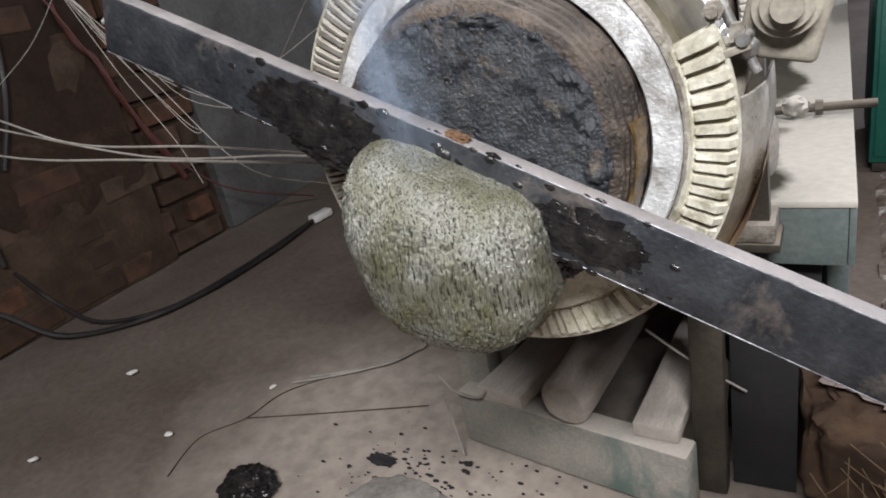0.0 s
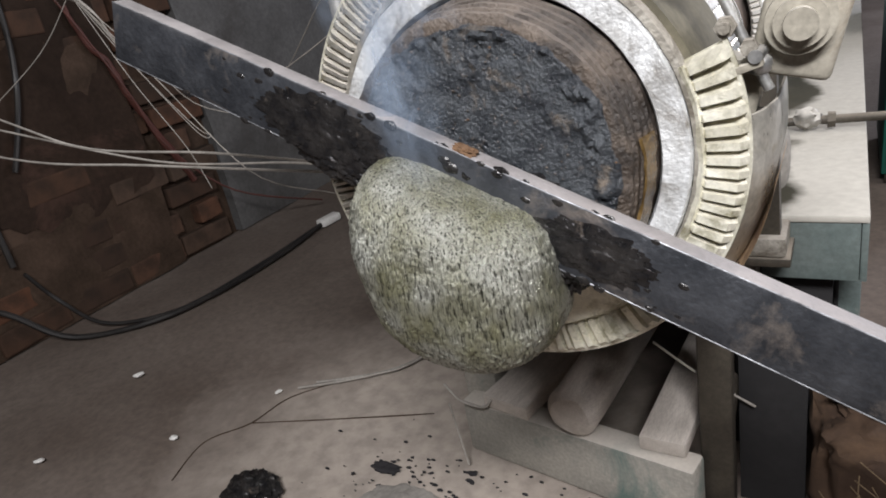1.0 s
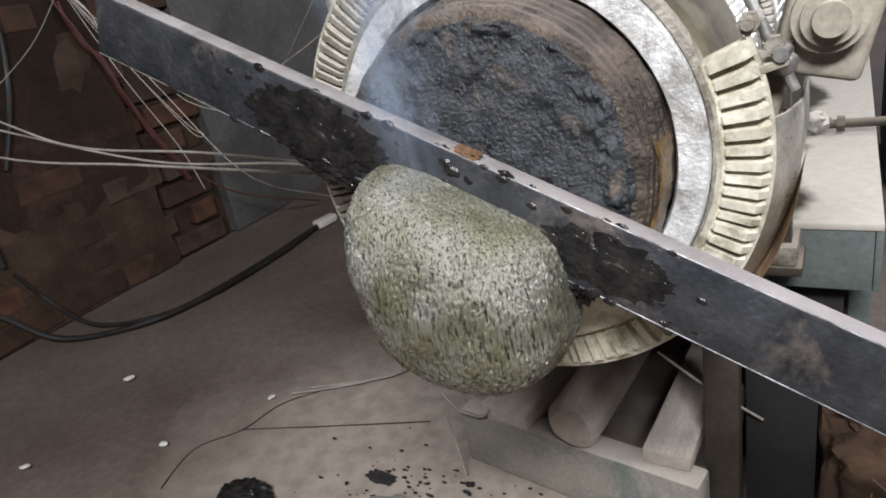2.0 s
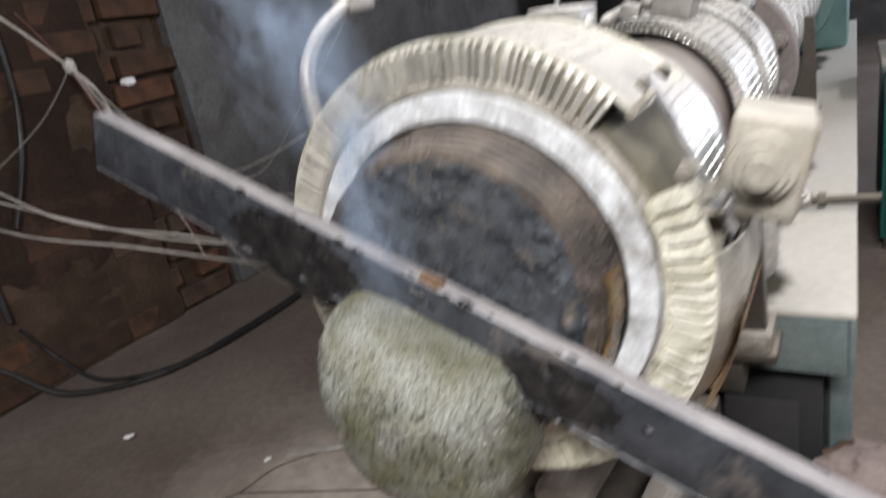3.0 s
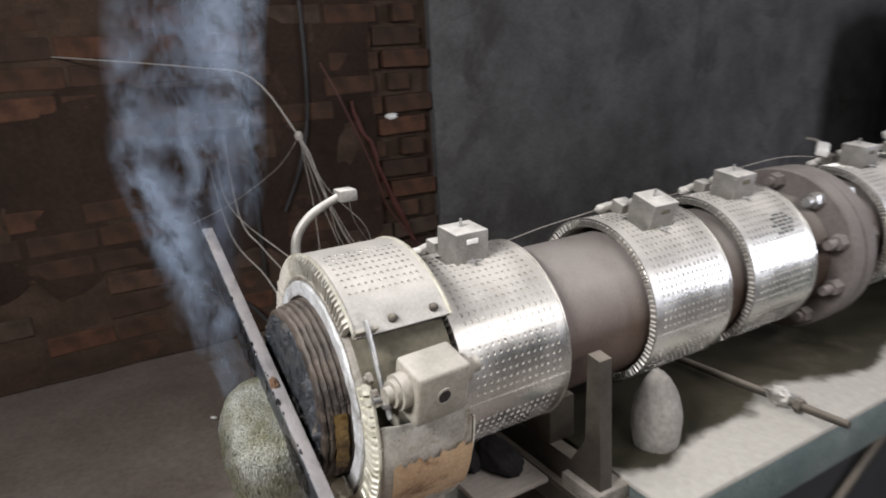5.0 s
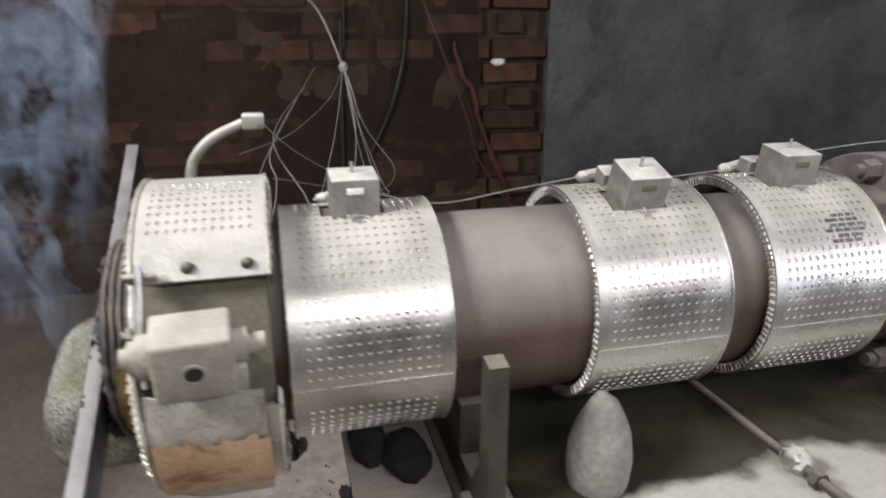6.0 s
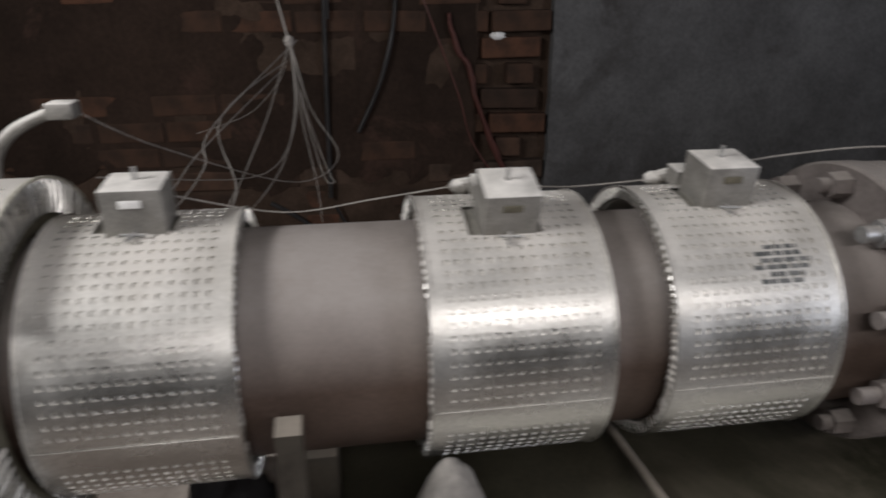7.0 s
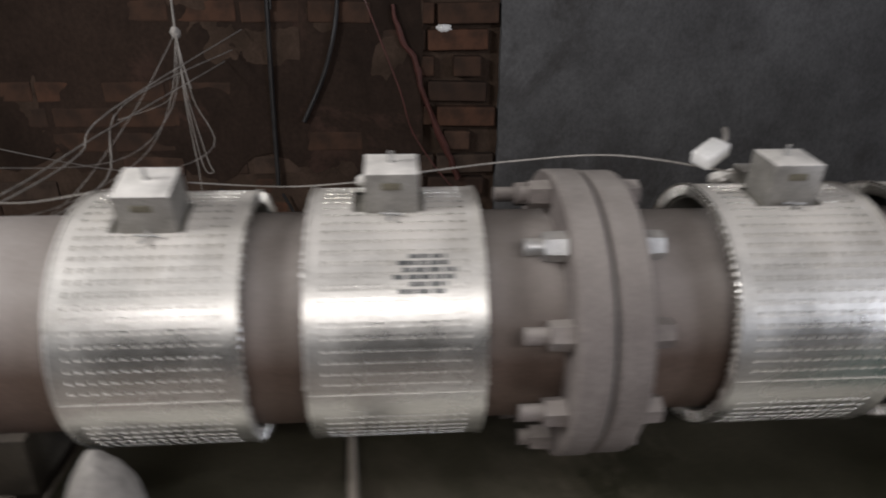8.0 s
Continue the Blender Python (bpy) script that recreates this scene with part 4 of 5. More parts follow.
def build_bar():
    """Flat iron bar across the die, with burnt crust and drips."""
    d = Vector((0.598, 0, -0.283)).normalized()
    n = Vector((d.z, 0, -d.x)) * -1
    m = Matrix(((d.x, 0, n.x, -0.318), (0, 1, 0, 0.112), (d.z, 0, n.z, 0.829), (0, 0, 0, 1)))
    b = thing("flat_bar", "black flat iron bar lying slantwise across the die face", "iron bar", m)
    bm = bmesh.new()
    L, W, T = 0.86, 0.053, 0.018
    add_box(bm, (0, 0, -W), (L, T, 0), 0.0018, None, 2)
    for v in bm.verts:
        v.co.y += 0.0006 * noise.noise(v.co * 20)
    part("bar", bm, M_BAR, b, "blackened flat iron with bright worn edge")
    for z in (-0.0005, -W + 0.0004):
        part("worn_edge", rod(bmesh.new(), (0.001, 0.0006, z), (L - 0.001, 0.0006, z), 0.0006, 6), M_WORN, b, "bright worn edge")
    bm = bmesh.new()
    rng = random.Random(8)
    for k in range(260):
        x = rng.choice((rng.gauss(0.24, 0.05), rng.gauss(0.40, 0.07)))
        z = rng.choice((-W * rng.random(), -W * rng.random(), -W))
        sz = rng.uniform(0.001, 0.0042)
        lump(bm, (sz * 1.7, sz * 0.5, sz), (x, rng.uniform(0.0, 0.003) if z < 0 else rng.uniform(0.001, T), z), k, 0.35, 14, cuts=2)
    lump(bm, (0.05, 0.011, 0.02), (0.25, 0.010, -0.050), 4, 0.22, 16, cuts=5)
    lump(bm, (0.06, 0.0035, 0.024), (0.235, 0.0, -0.030), 14, 0.3, 20, cuts=5)
    lump(bm, (0.05, 0.010, 0.016), (0.42, 0.010, -0.055), 5, 0.22, 16, cuts=5)
    lump(bm, (0.045, 0.004, 0.020), (0.47, 0.001, -0.028), 6, 0.25, 18, cuts=5)
    tagged(part("crust", bm, M_TAR, b, "burnt plastic crust on the bar"), kind="stuff")
    for k, (r, c) in enumerate((((0.009, 0.005, 0.004), (0.357, 0.006, 0.001)), ((0.006, 0.002, 0.006), (0.215, 0.0005, -0.026)))):
        part("rust_spot", lump(bmesh.new(), r, c, 11 + k, 0.5, 9, cuts=3), M_RUST, b, "rust-orange fleck")
    bm = bmesh.new()
    for x, l in ((0.452, 0.022), (0.444, 0.013), (0.436, 0.009)):
        p = Vector((x, 0.018, -0.058))
        tube(bm, [p, p + Vector((0.002, 0, -l * 0.6)), p + Vector((0.004, 0.001, -l))], 0.0035, 7, r1=0.0012)
    part("drip", bm, M_RUST, b, "hardened brown drips")


build_bar()


def build_extrudate():
    """The swollen fibrous mass that is pressed out below the bar: a blunt tongue, square above and rounded below."""
    bm = bmesh.new()
    nu, nv = 560, 300
    rows = []

    def f(t, k):
        return math.copysign(abs(t) ** k, t)
    for j in range(nv + 1):
        v = -math.pi / 2 + math.pi * j / nv
        cv, sv = math.cos(v), math.sin(v)
        up = 0.5 + 0.5 * sv
        row = []
        for i in range(nu):
            u = 2 * math.pi * i / nu
            cu, su = math.cos(u), math.sin(u)
            p = Vector((0.077 * f(cv, 0.62 - 0.30 * up) * f(cu, 0.62), 0.070 * f(cv, 0.62 - 0.12 * up) * f(su, 0.75), 0.072 * f(sv, 0.72 - 0.22 * up)))
            h = p.z / 0.076
            p.x = p.x * (1 - 0.14 * max(0, -h) ** 2) + 0.007 * h * h
            p.y *= 1 - 0.22 * max(0, h) ** 3
            p.z -= 0.44 * p.x * max(0.0, 0.5 + 0.5 * h) ** 1.2
            nrm = Vector((cv * cu, cv * su, sv))
            k = 0.0035 * noise.fractal(p * 17, 1.0, 2.0, 3)
            wx = 1.3 * noise.noise(p * 130) + 1.6 * noise.noise(p * 55 + Vector((7, 0, 0)))
            q = Vector((p.x * 400 + wx, p.y * 400 + wx, p.z * 85 + 0.9 * noise.noise(p * 160)))
            strand = abs(noise.noise(q)) * 2 - 0.5
            k += 0.0010 * strand + 0.0006 * noise.noise(q * 1.8)
            row.append(bm.verts.new(p + nrm * k))
        rows.append(row)
    for A, B in zip(rows, rows[1:]):
        for i in range(nu):
            bm.faces.new((A[i], A[(i + 1) % nu], B[(i + 1) % nu], B[i]))
    me = bpy.data.meshes.new("extruded_plastic")
    bm.to_mesh(me)
    bm.free()
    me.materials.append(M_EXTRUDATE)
    me.polygons.foreach_set("use_smooth", [True] * len(me.polygons))
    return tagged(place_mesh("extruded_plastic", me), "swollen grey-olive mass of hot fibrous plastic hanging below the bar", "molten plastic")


EXTRUDATE = build_extrudate()


def build_residue():
    """Dark burnt collar between the bar and the mass."""
    bm = bmesh.new()
    lump(bm, (0.08, 0.022, 0.03), (-0.01, 0.135, 0.630), 21, 0.2, 14, cuts=5)
    lump(bm, (0.017, 0.014, 0.030), (0.066, 0.135, 0.588), 22, 0.25, 14, cuts=5)
    solo("burnt_residue", bm, M_TAR, "burnt black residue caked under the bar on the die", "residue")


build_residue()


# ---------------- small things on the bench ----------------
def build_stone():
    bm = bmesh.new()
    g = bmesh.ops.create_icosphere(bm, subdivisions=5, radius=1.0)
    for v in g["verts"]:
        d = v.co.copy()
        w = 1.0 - 0.22 * max(0, d.z) ** 1.5
        k = 1 + 0.05 * noise.fractal(d * 2.2, 1.0, 2.0, 4)
        v.co = Vector((d.x * 0.042 * w * k, d.y * 0.042 * w * k, max(-0.045, d.z * 0.093 * k) + 0.045))
    solo("stone", bm, M_STONE, "dusty grey egg-shaped stone standing on the bench", "stone", m=pose(0.135, 0.715, 0.432))


build_stone()


def build_tie_rod():
    t = thing("tie_rod", "dusty threaded tie rod with a nut across the bench top", "threaded rod", pose(0, 0.985, 0.4505))
    part("rod", rod(bmesh.new(), (-0.2, -0.03, 0), (0.305, 0.006, 0), 0.0075), M_DARKSTEEL, t)
    bm = bmesh.new()
    lump(bm, (0.022, 0.018, 0.018), (0.185, -0.002, 0.004), 31, 0.25, 8, cuts=3)
    part("caked_nut", bm, M_BOX, t, "nut caked with white dust")
    bm = hexagon(bmesh.new(), 0.014, 0.012, pose(0.215, 0, 0, 0, 0, 90))
    part("nut", bm, M_DARKSTEEL, t)


build_tie_rod()


def build_board():
    solo("steel_beam", box_bm((-0.262, 0.551, 0.330), (0.15, 0.599, 0.3865), 0.004), M_DARKSTEEL, "short oily steel cross beam under the saddle", "beam")
    bm = bmesh.new()
    lump(bm, (0.055, 0.034, 0.027), (-0.005, 0.485, 0.417), 41, 0.16, 4, cuts=5, flat=0.3995)
    lump(bm, (0.06, 0.028, 0.022), (-0.06, 0.435, 0.414), 43, 0.16, 4, cuts=5, flat=0.3995)
    solo("black_rag", bm, M_RAG, "crumpled black rag on the base plate under the barrel", "rag")
    k = thing("clamp_block", "yellowed dusty steel clamp block with a bolt", "clamp", pose(0.14, 0.565, 0.401))
    part("block", box_bm((-0.04, -0.03, 0), (0.045, 0.04, 0.026), 0.004), M_CLAMPRING, k)
    part("bolt_head", hexagon(bmesh.new(), 0.014, -0.012, pose(0.005, 0.0, 0.026, 90, 0, 0)), M_CAST, k)


build_board()


def build_underframe():
    """Logs, planks and pipes stowed on the low rails."""
    bm = bmesh.new()
    n = 28
    prof = [(0.0, 0.0), (0.030, 0.002), (0.040, 0.012), (0.042, 0.05), (0.043, 0.7), (0.0, 0.7)]
    lathe(bm, prof, n, closed=False)
    for v in bm.verts:
        v.co += Vector((noise.noise(v.co * 30), noise.noise(v.co * 25 + Vector((5, 0, 0))), noise.noise(v.co * 30 + Vector((0, 7, 0))))) * 0.004
    solo("log", bm, M_WOOD, "dusty grey round log resting on the low rail", "log", m=pose(-0.098, 0.462, 0.158, 0, 0, -4))
    for x, yaw, l, w in ((-0.225, -12, 0.7, 0.045), (0.034, -3, 0.65, 0.033)):
        solo("plank", box_bm((-w, 0, -0.012), (w, l, 0.012), 0.003), M_WOOD, "dusty pale plank lying on the low rail", "plank", group="planks under the bench", m=pose(x, 0.475 - 0.1 * x, 0.126, 0, 0, yaw))
    solo("pipe", rod(bmesh.new(), (0.098, 0.535, 0.137), (0.055, 1.3, 0.137), 0.024, 16), M_DARKSTEEL, "dark steel pipe lying under the bench", "pipe")
    w = bmesh.new()
    tube(w, [(-0.33, 0.49, 0.16), (-0.30, 0.485, 0.135), (-0.262, 0.49, 0.125), (-0.25, 0.50, 0.135)], 0.0022, 6)
    tube(w, [(-0.328, 0.49, 0.12), (-0.318, 0.485, 0.06), (-0.30, 0.47, 0.01)], 0.002, 6)
    solo("tie_wire", w, M_WIRE, "pale wire looped round the front post", "wire")
    w = bmesh.new()
    tube(w, [(0.02, 0.52, 0.27), (0.08, 0.52, 0.225), (0.15, 0.525, 0.18)], 0.0018, 6)
    solo("loose_wire", w, M_WIRE, "thin bent wire under the bench", "wire")


build_underframe()


def build_cabinet():
    c = thing("control_cabinet", "dark green steel cabinet with a dusty white top beside the bench", "cabinet", pose(0.335, 1.9, 0))
    part("body", box_bm((0, 0, 0.03), (0.30, 0.5, 0.505), 0.004), M_GREEN, c)
    part("top", box_bm((-0.008, -0.008, 0.506), (0.308, 0.508, 0.525), 0.003), M_BENCH, c, "dusty pale top")
    part("door", box_bm((0.012, -0.006, 0.05), (0.288, -0.0005, 0.49), 0.002), M_GREEN, c)
    part("plinth", box_bm((0.01, 0.01, 0.0), (0.29, 0.49, 0.029), 0.002), M_DARKSTEEL, c)
    d = thing("motor", "small dusty grey motor on the green cabinet", "motor", pose(0.44, 2.12, 0.526))
    bm = lathe(bmesh.new(), [(0.0, -0.1), (0.055, -0.1), (0.062, -0.09), (0.062, 0.07), (0.05, 0.09), (0.0, 0.09)], 32, closed=False, m=pose(0, 0, 0.075))
    part("casing", bm, M_BOX, d)
    part("foot", box_bm((-0.06, -0.07, 0), (0.06, 0.06, 0.02), 0.002), M_BOX, d)
    part("shaft", rod(bmesh.new(), (0, -0.1, 0.075), (0, -0.15, 0.075), 0.01), M_DARKSTEEL, d)
    part("wire_box", box_bm((-0.09, -0.04, 0.06), (-0.058, 0.03, 0.11), 0.004), M_DARKSTEEL, d)


build_cabinet()


def build_gearbox():
    g = thing("gearbox", "teal painted gearbox at the far end of the barrel", "gearbox", pose(0, 3.02, 0.4335))
    part("housing", box_bm((-0.22, 0.05, 0), (0.24, 0.62, 0.40), 0.02), M_TEAL, g)
    part("top_plate", box_bm((-0.26, 0.02, 0.401), (0.28, 0.65, 0.425), 0.005), M_TEAL, g)
    bm = lathe(bmesh.new(), [(0.0, 0.66), (0.17, 0.66), (0.19, 0.70), (0.19, 1.0), (0.15, 1.05), (0.0, 1.05)], 48, closed=False, m=pose(0.12, 0, 0.28))
    part("motor_casing", bm, M_TEAL, g)
    part("collar", lathe(bmesh.new(), [(0.126, 0.0), (0.19, 0.0), (0.19, 0.05), (0.126, 0.05)], 48, m=pose(0, 0, ZA - 0.4335)), M_TEAL, g)


build_gearbox()


def build_drum():
    bm = lathe(bmesh.new(), [(0.0, 0.0), (0.26, 0.0), (0.28, 0.02), (0.28, 0.5), (0.29, 0.51), (0.28, 0.52), (0.28, 0.9), (0.24, 1.02), (0.12, 1.1), (0.0, 1.12)], 40, closed=False, m=pose(0, 0, 0, 90, 0, 0))
    solo("drum", bm, M_DRUMSHADE, "matte black drum standing on the floor by the wall", "drum", m=pose(-1.25, 5.0, 0) @ Matrix.Diagonal((1.55, 1.55, 1.15, 1)))


build_drum()


def build_heaps():
    def mound(name, label, cat, cx, cy, rx, ry, h, material, seed, rough=0.4):
        bm = bmesh.new()
        n = 60
        V = [[None] * (n + 1) for _ in range(n + 1)]
        for i in range(n + 1):
            for j in range(n + 1):
                u, w = 2 * i / n - 1, 2 * j / n - 1
                d = math.hypot(u, w)
                edge = 1 + 0.2 * noise.noise(Vector((math.atan2(w, u) * 1.3, seed, 0)))
                k = max(0, 1 - (d / edge) ** 2)
                p = Vector((cx + rx * u, cy + ry * w, seed))
                z = (h * k * (0.8 + rough * noise.fractal(p * 9, 1.0, 2.0, 4)) + 0.012 * noise.fractal(p * 34, 1.0, 2.0, 3)) * min(1, k * 3)
                V[i][j] = bm.verts.new((p.x, p.y, max(z, -0.02) - 0.012 * (k <= 0)))
        for i in range(n):
            for j in range(n):
                bm.faces.new((V[i][j], V[i + 1][j], V[i + 1][j + 1], V[i][j + 1]))
        return solo(name, bm, material, label, cat, kind="stuff")
    mound("scrap_heap", "heap of brown and white shredded plastic on the floor", "scrap heap", 0.86, 1.25, 0.52, 1.35, 0.09, M_HEAP, 3.0, 0.22)
    bm = bmesh.new()
    g = bmesh.ops.create_icosphere(bm, subdivisions=5, radius=1.0)
    for v in g["verts"]:
        d = v.co.copy()
        q = Vector([math.copysign(abs(c) ** 0.5, c) for c in d])
        k = 1 + 0.09 * noise.fractal(d * 2.6, 1.0, 2.0, 4)
        v.co = Vector((0.415 + 0.205 * q.x * k, 0.60 + 0.125 * q.y * k, max(-0.005, 0.09 + 0.10 * q.z * k)))
    solo("sack", bm, M_BRICKHEAP, "bulging rust-brown jute sack slumped against the bench", "sack")
    bm = bmesh.new()
    lump(bm, (0.17, 0.105, 0.022), (0.415, 0.585, 0.203), 51, 0.25, 9, cuts=5)
    solo("plastic_sheet", bm, M_PINK, "crumpled pale pinkish plastic sheet lying on the sack", "plastic sheet")
    bm = bmesh.new()
    lump(bm, (0.10, 0.26, 0.022), (0.63, 1.27, 0.082), 57, 0.3, 5, cuts=5)
    solo("white_bag", bm, M_BAG, "crumpled white plastic bag on the scrap heap", "plastic bag")
    bm = bmesh.new()
    rng = random.Random(12)
    for k in range(60):
        p = Vector((rng.uniform(0.225, 0.60), rng.uniform(0.452, 0.475), rng.uniform(0.05, 0.185)))
        l, a = rng.uniform(0.05, 0.13), rng.gauss(-1.25, 0.45)
        q = p + Vector((math.cos(a) * l, rng.uniform(-0.03, 0.0), math.sin(a) * l))
        q.z = max(q.z, 0.006)
        tube(bm, [p, (p + q) / 2 + Vector((rng.uniform(-0.012, 0.012), -0.012, 0.008)), q], 0.0008, 5)
    solo("straw", bm, M_STRAW, "dry straw strands hanging out of the torn sack", "straw", kind="stuff")


build_heaps()


def build_floor_cracks():
    for pts in ([(-0.86, 0.27, 0), (-0.89, 0.38, 0), (-0.83, 0.46, 0), (-0.80, 0.56, 0), (-0.70, 0.66, 0)], [(-0.83, 0.46, 0), (-0.66, 0.52, 0), (-0.45, 0.60, 0)]):
        q = [(x, y, 0.006 * noise.fractal(Vector((x, y, 0)) * 2.3, 1.0, 2.0, 4) - 0.0055) for x, y, z in pts]
        tagged(solo("floor_crack", tube(bmesh.new(), q, 0.0016, 5), M_MORTAR, "dark crack in the concrete floor", "crack", kind="structure"))


build_floor_cracks()


def build_floor_scraps():
    rng = random.Random(21)
    for x, y, s in ((-0.962, 0.362, 1.0), (-0.84, 0.561, 0.9), (-1.29, 0.52, 1.4), (-1.22, 0.21, 1.1)):
        bm = lump(bmesh.new(), (0.010 * s, 0.006 * s, 0.004 * s), (0, 0, 0.003 * s), x * 9, 0.3, 90, cuts=2)
        solo("plaster_bit", bm, M_CERAMIC, "small white chip of plaster on the floor", "chip", group="chips on the floor", m=pose(x, y, 0.001, 0, 0, rng.uniform(0, 90)))
    bm = bmesh.new()
    lump(bm, (0.055, 0.045, 0.03), (-0.655, 0.29, 0.008), 61, 0.22, 9, cuts=5, flat=-0.01)
    solo("soot_lump", bm, M_TAR, "charred black lump of waste on the floor", "charred lump")
    bm = bmesh.new()
    for k in range(7):
        a = k * 0.9
        lump(bm, (0.018, 0.006, 0.004), (-0.45 + 0.014 * math.cos(a), 0.425 + 0.008 * math.sin(a), 0.003), 70 + k, 0.3, 9, cuts=2)
    solo("scrap_twig", bm, M_RAG, "dark ragged scrap on the floor", "scrap")
    bm = bmesh.new()
    for k in range(190):
        x, y = rng.gauss(-0.33, 0.11), rng.gauss(0.39, 0.06)
        s = rng.uniform(0.001, 0.0034) * (2.0 if k % 17 == 0 else 1.0)
        if -0.33 < x < 0.3 and y > 0.485:
            y = 0.46
        lump(bm, (s * 1.7, s, s * 0.6), (x, y, s * 0.3), k, 0.6, 9, cuts=1)
    solo("floor_crumbs", bm, M_RAG, "dark crumbs of burnt plastic on the floor", "crumbs", kind="stuff")
    bm = bmesh.new()
    lump(bm, (0.085, 0.06, 0.012), (-0.36, 0.33, 0.006), 81, 0.3, 6, cuts=5, flat=-0.004)
    solo("plastic_bag", bm, M_STONE, "crumpled pale plastic scrap on the floor", "plastic scrap")


build_floor_scraps()


# ---------------- cables and wires ----------------
KNOT = Vector((-0.99, 0.520, 0.890))


def wire(name, label, pts, r, material, seg=6):
    return solo(name, tube(bmesh.new(), pts, r, seg), material, label, "wire")


def build_wires():
    b = thing("lead_wires", "bunch of thin dusty white heater leads hanging from a knot", "wires")
    hang = (KNOT + Vector((-0.18, -0.06, 0.16)), KNOT + Vector((-0.4, -0.18, 0.2)), KNOT + Vector((-0.87, -0.55, 0.26)))
    bm = tube(bmesh.new(), [KNOT, hang[0], hang[1], hang[2]], 0.0026, 7)
    part("trunk", bm, M_WIRE, b)
    bm = bmesh.new()
    lump(bm, (0.011, 0.011, 0.014), KNOT, 91, 0.3, cuts=3)
    part("knot", bm, M_WIRE, b)
    ends = [
        [(-0.75, 0.46, 0.72), (-0.5, 0.367, 0.59), (-0.2, 0.20, 0.615)],
        [(-0.93, 0.545, 0.76), (-0.865, 0.592, 0.615), (-0.845, 0.608, 0.590), (-0.850, 0.585, 0.60), (-0.91, 0.55, 0.73), (-0.97, 0.526, 0.86)],
        [(-0.86, 0.53, 0.74), (-0.60, 0.48, 0.68), (-0.16, 0.33, 0.80)],
        [(-0.86, 0.53, 0.76), (-0.70, 0.50, 0.66), (-0.35, 0.44, 0.66), (-0.06, 0.42, 0.805)],
        [(-0.93, 0.54, 0.72), (-0.875, 0.566, 0.58), (-0.85, 0.574, 0.489)],
        [(-1.10, 0.49, 0.80), (-1.24, 0.42, 0.71), (-1.30, 0.355, 0.66), (-1.30, 0.226, 0.617)],
        [(-0.92, 0.56, 0.75), (-0.83, 0.62, 0.655), (-0.60, 0.54, 0.66), (-0.30, 0.38, 0.80), (-0.155, 0.315, 0.885)],
    ]
    for e in ends:
        part("lead", tube(bmesh.new(), [KNOT] + e, 0.0008, 6), M_WIRE, b)
    part("lead", tube(bmesh.new(), [KNOT, (-0.955, 0.535, 0.84), (-0.948, 0.552, 0.765)], 0.0024, 6, r1=0.0012), M_WIRE, b, "frayed pale strand")
    for pts in ([(-1.83, 0.43, 0.72), (-1.0, 0.30, 0.646), (-0.6, 0.282, 0.628), (-0.19, 0.23, 0.626)],
                [(-1.83, 0.50, 0.83), (-1.0, 0.329, 0.700), (-0.8, 0.331, 0.645), (-0.5, 0.312, 0.633), (-0.19, 0.24, 0.63)],
                [(-1.83, 0.46, 0.76), (-1.1, 0.33, 0.70), (-0.75, 0.40, 0.60), (-0.4, 0.36, 0.60), (-0.19, 0.28, 0.61)]):
        wire("slack_wire", "thin pale wire strung from the wall to the heater", pts, 0.0018, M_WIRE)
    wire("lead_wire", "thin pale lead running along the barrel top", [(-0.06, 0.43, 0.805), (-0.10, 0.55, 0.765), (-0.09, 0.66, 0.78), (-0.03, 0.76, 0.812)], 0.0009, M_WIRE)
    wire("lead_wire", "thin pale lead running along the barrel top", [(-0.03, 0.80, 0.81), (-0.09, 0.9, 0.785), (-0.06, 1.0, 0.80)], 0.0009, M_WIRE)
    wire("lead_wire", "thin pale lead running over the flange", [(-0.04, 1.05, 0.815), (-0.08, 1.18, 0.818), (-0.05, 1.30, 0.832), (-0.03, 1.44, 0.815)], 0.0011, M_WIRE)
    wire("black_cable", "thick black cable looped over the floor", [(-1.81, 0.36, 0.24), (-1.80, 0.50, 0.145), (-1.705, 0.61, 0.012), (-1.484, 0.791, 0.012), (-1.44, 1.12, 0.012), (-1.45, 1.477, 0.014)], 0.009, M_BLACKCABLE, 8)
    wire("black_cable", "thinner black cable looped over the floor", [(-1.81, 0.60, 0.22), (-1.80, 0.655, 0.103), (-1.66, 0.70, 0.012), (-1.46, 0.86, 0.012), (-1.42, 1.2, 0.012), (-1.45, 1.477, 0.014)], 0.006, M_BLACKCABLE, 8)
    solo("cable_plug", box_bm((-0.022, -0.035, 0), (0.022, 0.06, 0.03), 0.008), M_CERAMIC, "white plug at the end of the black cable", "plug", m=pose(-1.45, 1.51, 0.002, 0, 0, -8))
    wire("wall_cable", "black cable hanging down the wall", [(-1.825, 0.86, 2.4), (-1.822, 0.855, 1.6), (-1.822, 0.85, 1.0), (-1.818, 0.80, 0.72), (-1.818, 0.70, 0.5)], 0.008, M_BLACKCABLE, 8)
    wire("wall_cable", "thin black cable hanging down the wall", [(-1.825, 0.63, 2.4), (-1.822, 0.625, 1.4), (-1.82, 0.61, 0.9)], 0.005, M_BLACKCABLE, 8)
    wire("wall_cable", "black cable hanging down the wall", [(-1.825, 0.60, 1.0), (-1.822, 0.59, 0.6), (-1.82, 0.585, 0.25)], 0.009, M_BLACKCABLE, 8)
